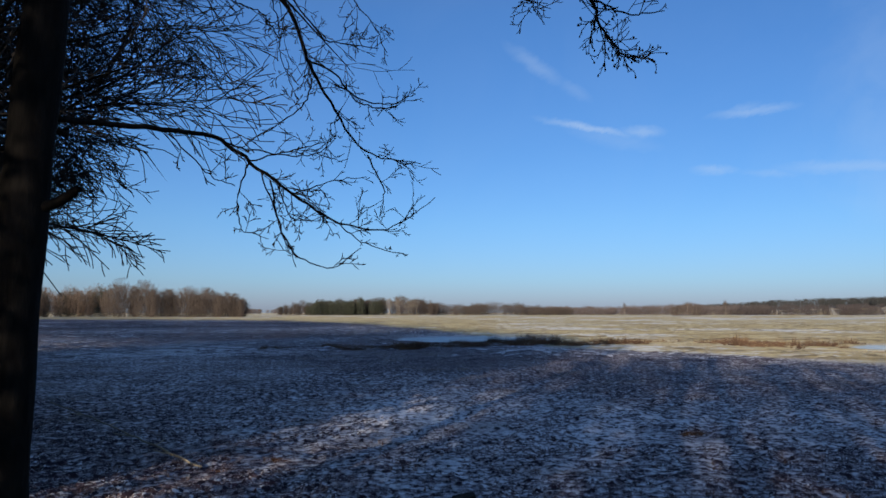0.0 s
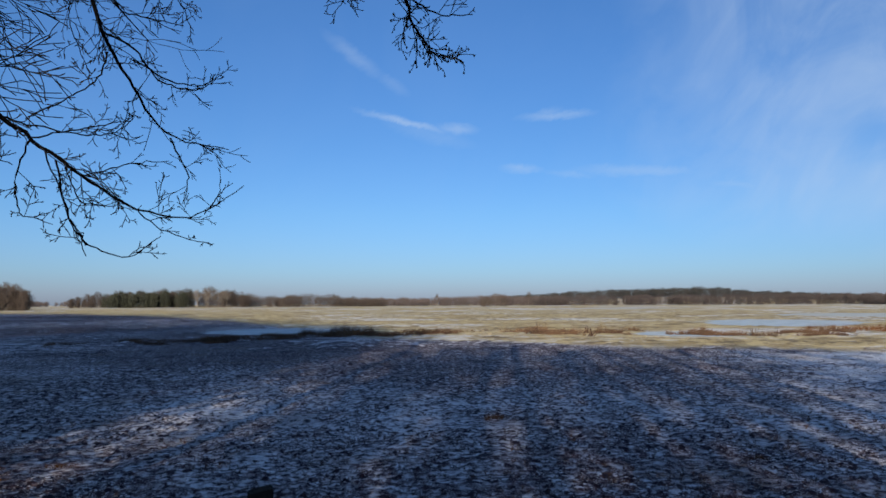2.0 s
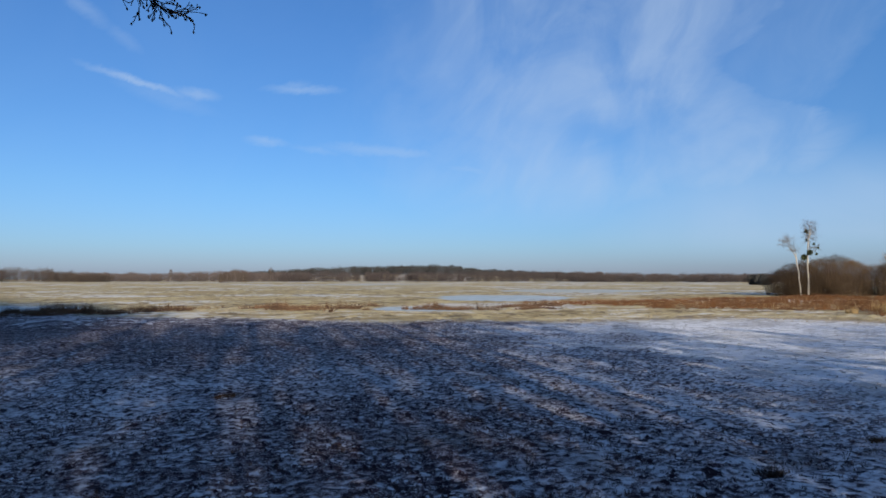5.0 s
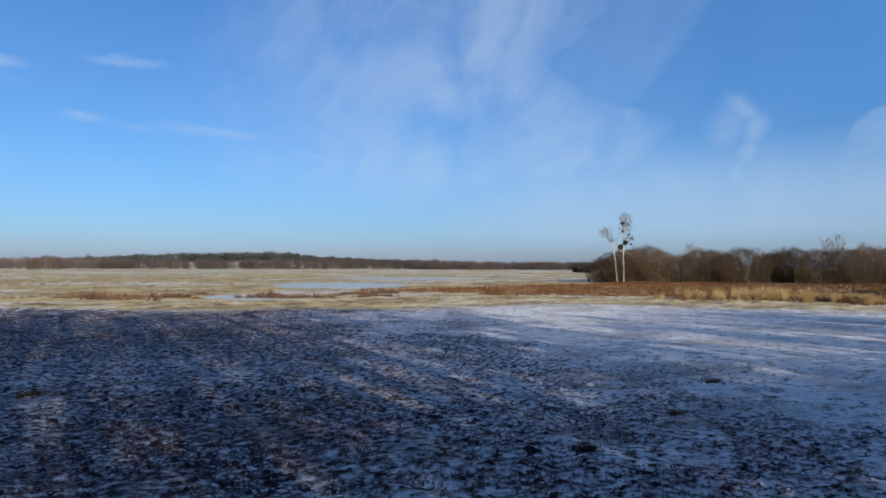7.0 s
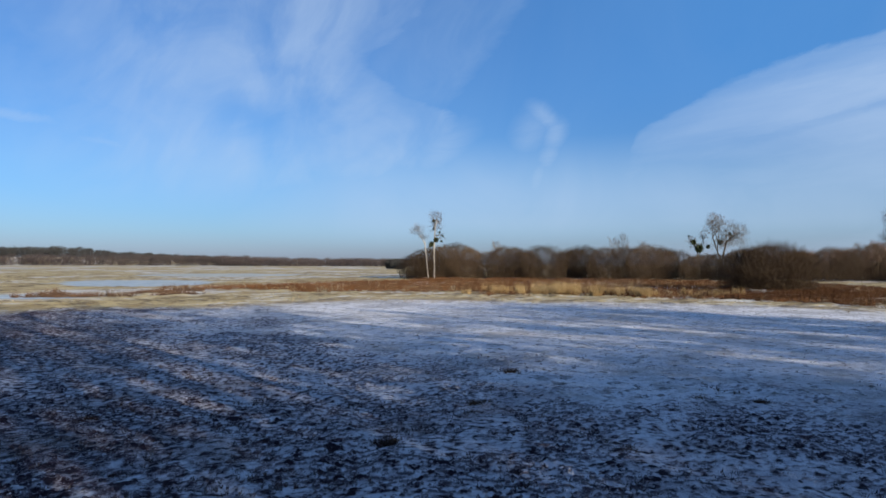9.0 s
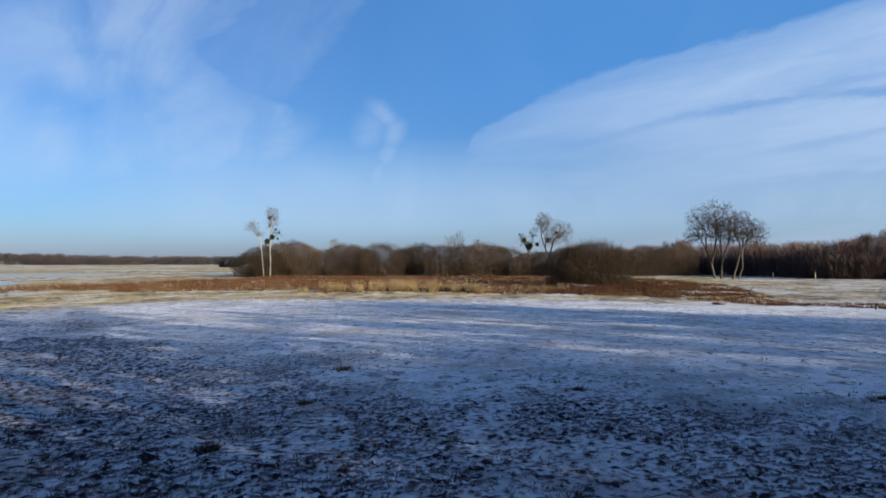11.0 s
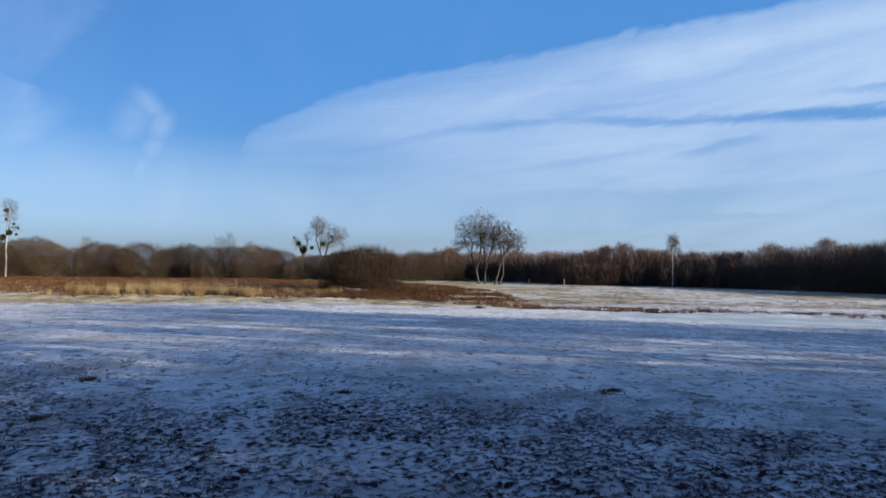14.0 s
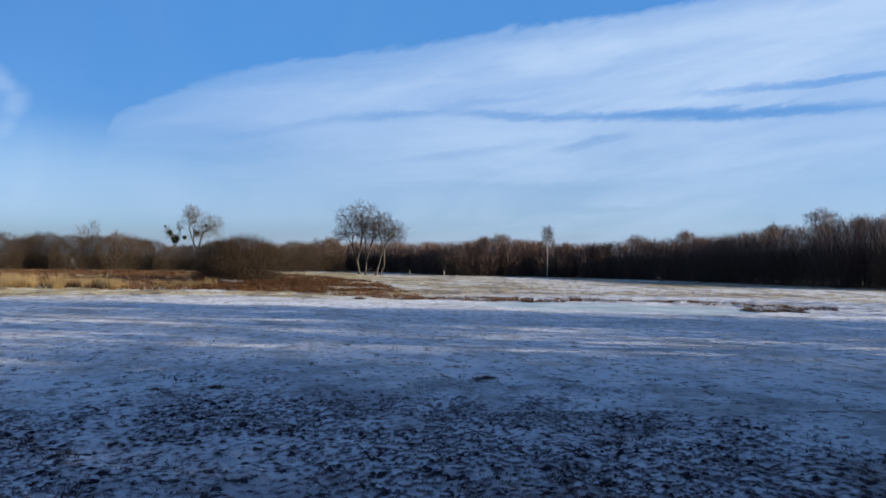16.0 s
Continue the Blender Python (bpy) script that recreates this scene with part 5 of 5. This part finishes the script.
    v, f = blades(rng, x, y, rng.uniform(0.06, 0.24, n), rng.uniform(0.15, 0.45, n), np.full(n, 0.013), 9)
    tagged(mesh_object("ditch_tussocks", v, f, MAT["sedge"], None, False), "brown dead grass along the edge of the frozen pool", "grass", kind="stuff")


def meadow_grass():
    rng = np.random.default_rng(17)
    x, y, az, r = sector(rng, 25000, -8, 136, 36, 120, 2.0)
    edge = np.interp(az, [-10, 8, 30, 44, 60, 80, 98, 108, 140], [70, 52, 45, 41, 41, 39, 38, 47, 53])
    wet = ((az > 28) & (az < 46) & (r > 49) & (r < 100)) | ((az > -4) & (az < 10) & (r > 52) & (r < 76)) | ((az > 101) & (r > 34) & (r < 45))
    keep = (r > edge) & (vnoise(x, y, 5.0, 51, 3) > 0.47) & ~wet
    x, y, r = x[keep], y[keep], r[keep]
    n = len(x)
    v, f = blades(rng, x, y, rng.uniform(0.05, 0.16, n), rng.uniform(0.08, 0.3, n), 0.003 + 0.0001 * r, 6)
    tagged(mesh_object("meadow_grass", v, f, MAT["meadow"], None, False), "dry bent meadow grass with rime in low sun", "grass", kind="stuff")


near_tufts()
sedge_bed()
meadow_grass()


# ---- single tussocks ----
def tussock(x, y, size, mat, label, seed):
    rng = np.random.default_rng(seed)
    v, f = blades(rng, np.zeros(60) + rng.normal(0, size * 0.22, 60), rng.normal(0, size * 0.16, 60), rng.uniform(0.3, 0.8, 60) * size * 0.42, rng.uniform(0.2, 0.7, 60) * size, np.full(60, 0.006), 6)
    v[:, 2] -= v[:, 2].min() + 0.04
    ob = mesh_object("grass_tussock", v, f, mat, None, False)
    ob.location = (x, y, on_ground((x, y)))
    tagged(ob, label, "tussock", "tussocks in the pasture")


for q, (x, y, size, kind_of) in enumerate([(-2.5, 11.1, 0.32, "straw"), (-3.1, 10.3, 0.25, "straw"), (10.6, 4.7, 0.42, "ditch"), (4.6, 13.5, 0.4, "ditch"), (8.9, 2.0, 0.34, "ditch"), (12.6, 1.7, 0.36, "ditch"),
                                           (12.9, 0.8, 0.34, "ditch"), (9.1, 2.3, 0.3, "ditch"), (10.0, 4.5, 0.3, "ditch"), (7.0, 9.0, 0.3, "ditch"), (12.9, -3.65, 0.36, "ditch"), (13.3, -3.9, 0.4, "ditch"), (7.75, 4.58, 0.34, "ditch"), (14.2, 5.6, 0.35, "ditch")]):
    tussock(x, y, size, MAT["sedge" if kind_of == "straw" else "ditch"], "rusty dead grass tussock in the frost" if kind_of == "straw" else "dark dead grass tussock in the frost", 200 + q)


# ---- small things on the meadow ----
def meadow_post(az, r, h, label):
    bm = bmesh.new()
    bmesh.ops.create_cone(bm, cap_ends=True, segments=8, radius1=0.09, radius2=0.075, depth=h + 0.2)
    bmesh.ops.translate(bm, vec=(0, 0, h / 2 - 0.1), verts=bm.verts)
    me = bpy.data.meshes.new("meadow_post")
    bm.to_mesh(me)
    bm.free()
    me.materials.append(MAT["pale_post"])
    ob = tagged(new("meadow_post", me), label, "post", "meadow posts")
    p = polar(az, r)
    ob.matrix_world = pose(p.x, p.y, on_ground(p), 2, 3, 0)


meadow_post(101.75, 99, 0.85, "pale weathered post at the far side of the meadow")
meadow_post(99.05, 100, 0.8, "pale weathered post at the far side of the meadow")


def stake(az, r, h):
    bm = bmesh.new()
    bmesh.ops.create_cone(bm, cap_ends=True, segments=6, radius1=0.035, radius2=0.028, depth=h + 0.1)
    bmesh.ops.translate(bm, vec=(0, 0, h / 2 - 0.05), verts=bm.verts)
    me = bpy.data.meshes.new("short_stake")
    bm.to_mesh(me)
    bm.free()
    me.materials.append(MAT["post"])
    ob = tagged(new("short_stake", me), "short dark wooden stake beside the frozen pool", "stake", "stakes by the pool")
    p = polar(az, r)
    ob.matrix_world = pose(p.x, p.y, on_ground(p), 4, -5, 0)


stake(105.5, 38.6, 0.30)
stake(108.9, 39.6, 0.24)
for q, (az, r, size) in enumerate([(124.6, 38.2, 0.9), (125.8, 37.6, 1.1), (126.9, 38.4, 0.9), (127.8, 38.0, 0.7), (108.7, 39.9, 0.6), (95.5, 39.5, 0.7)]):
    p = polar(az, r)
    tussock(p.x, p.y, size, MAT["ditch"], "low dark tussock on the rim of the frozen pool", 240 + q)


def brushwood():
    """A low heap of cut, snow-dusted branches before the big bush."""
    rng = np.random.default_rng(77)
    root = tagged(new("brushwood_pile"), "low heap of grey cut branches dusted with snow", "brushwood")
    p = polar(85.4, 59.0)
    root.location = (p.x, p.y, on_ground(p))
    for k in range(16):
        a = rng.uniform(0, 3.14)
        c = np.array([rng.normal(0, 0.25), rng.normal(0, 0.55), 0.06 + 0.3 * rng.random() ** 1.5])
        d = np.array([math.cos(a), math.sin(a), rng.normal(0, 0.12)]) * rng.uniform(0.35, 0.8)
        line = spline([c - d, c + rng.normal(0, 0.04, 3), c + d], 7)
        v, f = tubes([(line, np.linspace(0.055, 0.03, 7) * rng.uniform(0.6, 1.2))], 6)
        mesh_object("branch", v, f, MAT["snowy_branch"], root)


brushwood()


def fallen_branch():
    """A long bleached bough lying in the frosted grass, with a few broken side shoots."""
    rng = np.random.default_rng(31)
    root = tagged(new("fallen_branch"), "long thin bleached branch lying in the frosted grass", "branch")
    ends = np.array([(-9.4, 17.6), (-6.6, 14.4), (-4.9, 12.2), (-3.4, 10.4)])
    line = spline([(x, y, on_ground((x, y)) + 0.055) for x, y in ends], 26)
    line[1:-1, :2] += rng.normal(0, 0.02, (24, 2))
    v, f = tubes([(line, np.linspace(0.009, 0.018, 26))], 6)
    mesh_object("bough", v, f, MAT["pale_post"], root)
    for at, side in ((5, 1), (9, -1), (14, 1), (18, -1), (21, 1)):
        d = unit(line[at - 1] - line[at])
        out = unit(d + side * 0.8 * np.array([-d[1], d[0], 0.05]))
        reach = rng.uniform(0.3, 0.7)
        v, f = tubes([(np.array([line[at], line[at] + out * reach * 0.5, line[at] + out * reach + [0, 0, 0.03]]), [0.012, 0.009, 0.005])], 5)
        mesh_object("side_shoot", v, f, MAT["pale_post"], root)


fallen_branch()
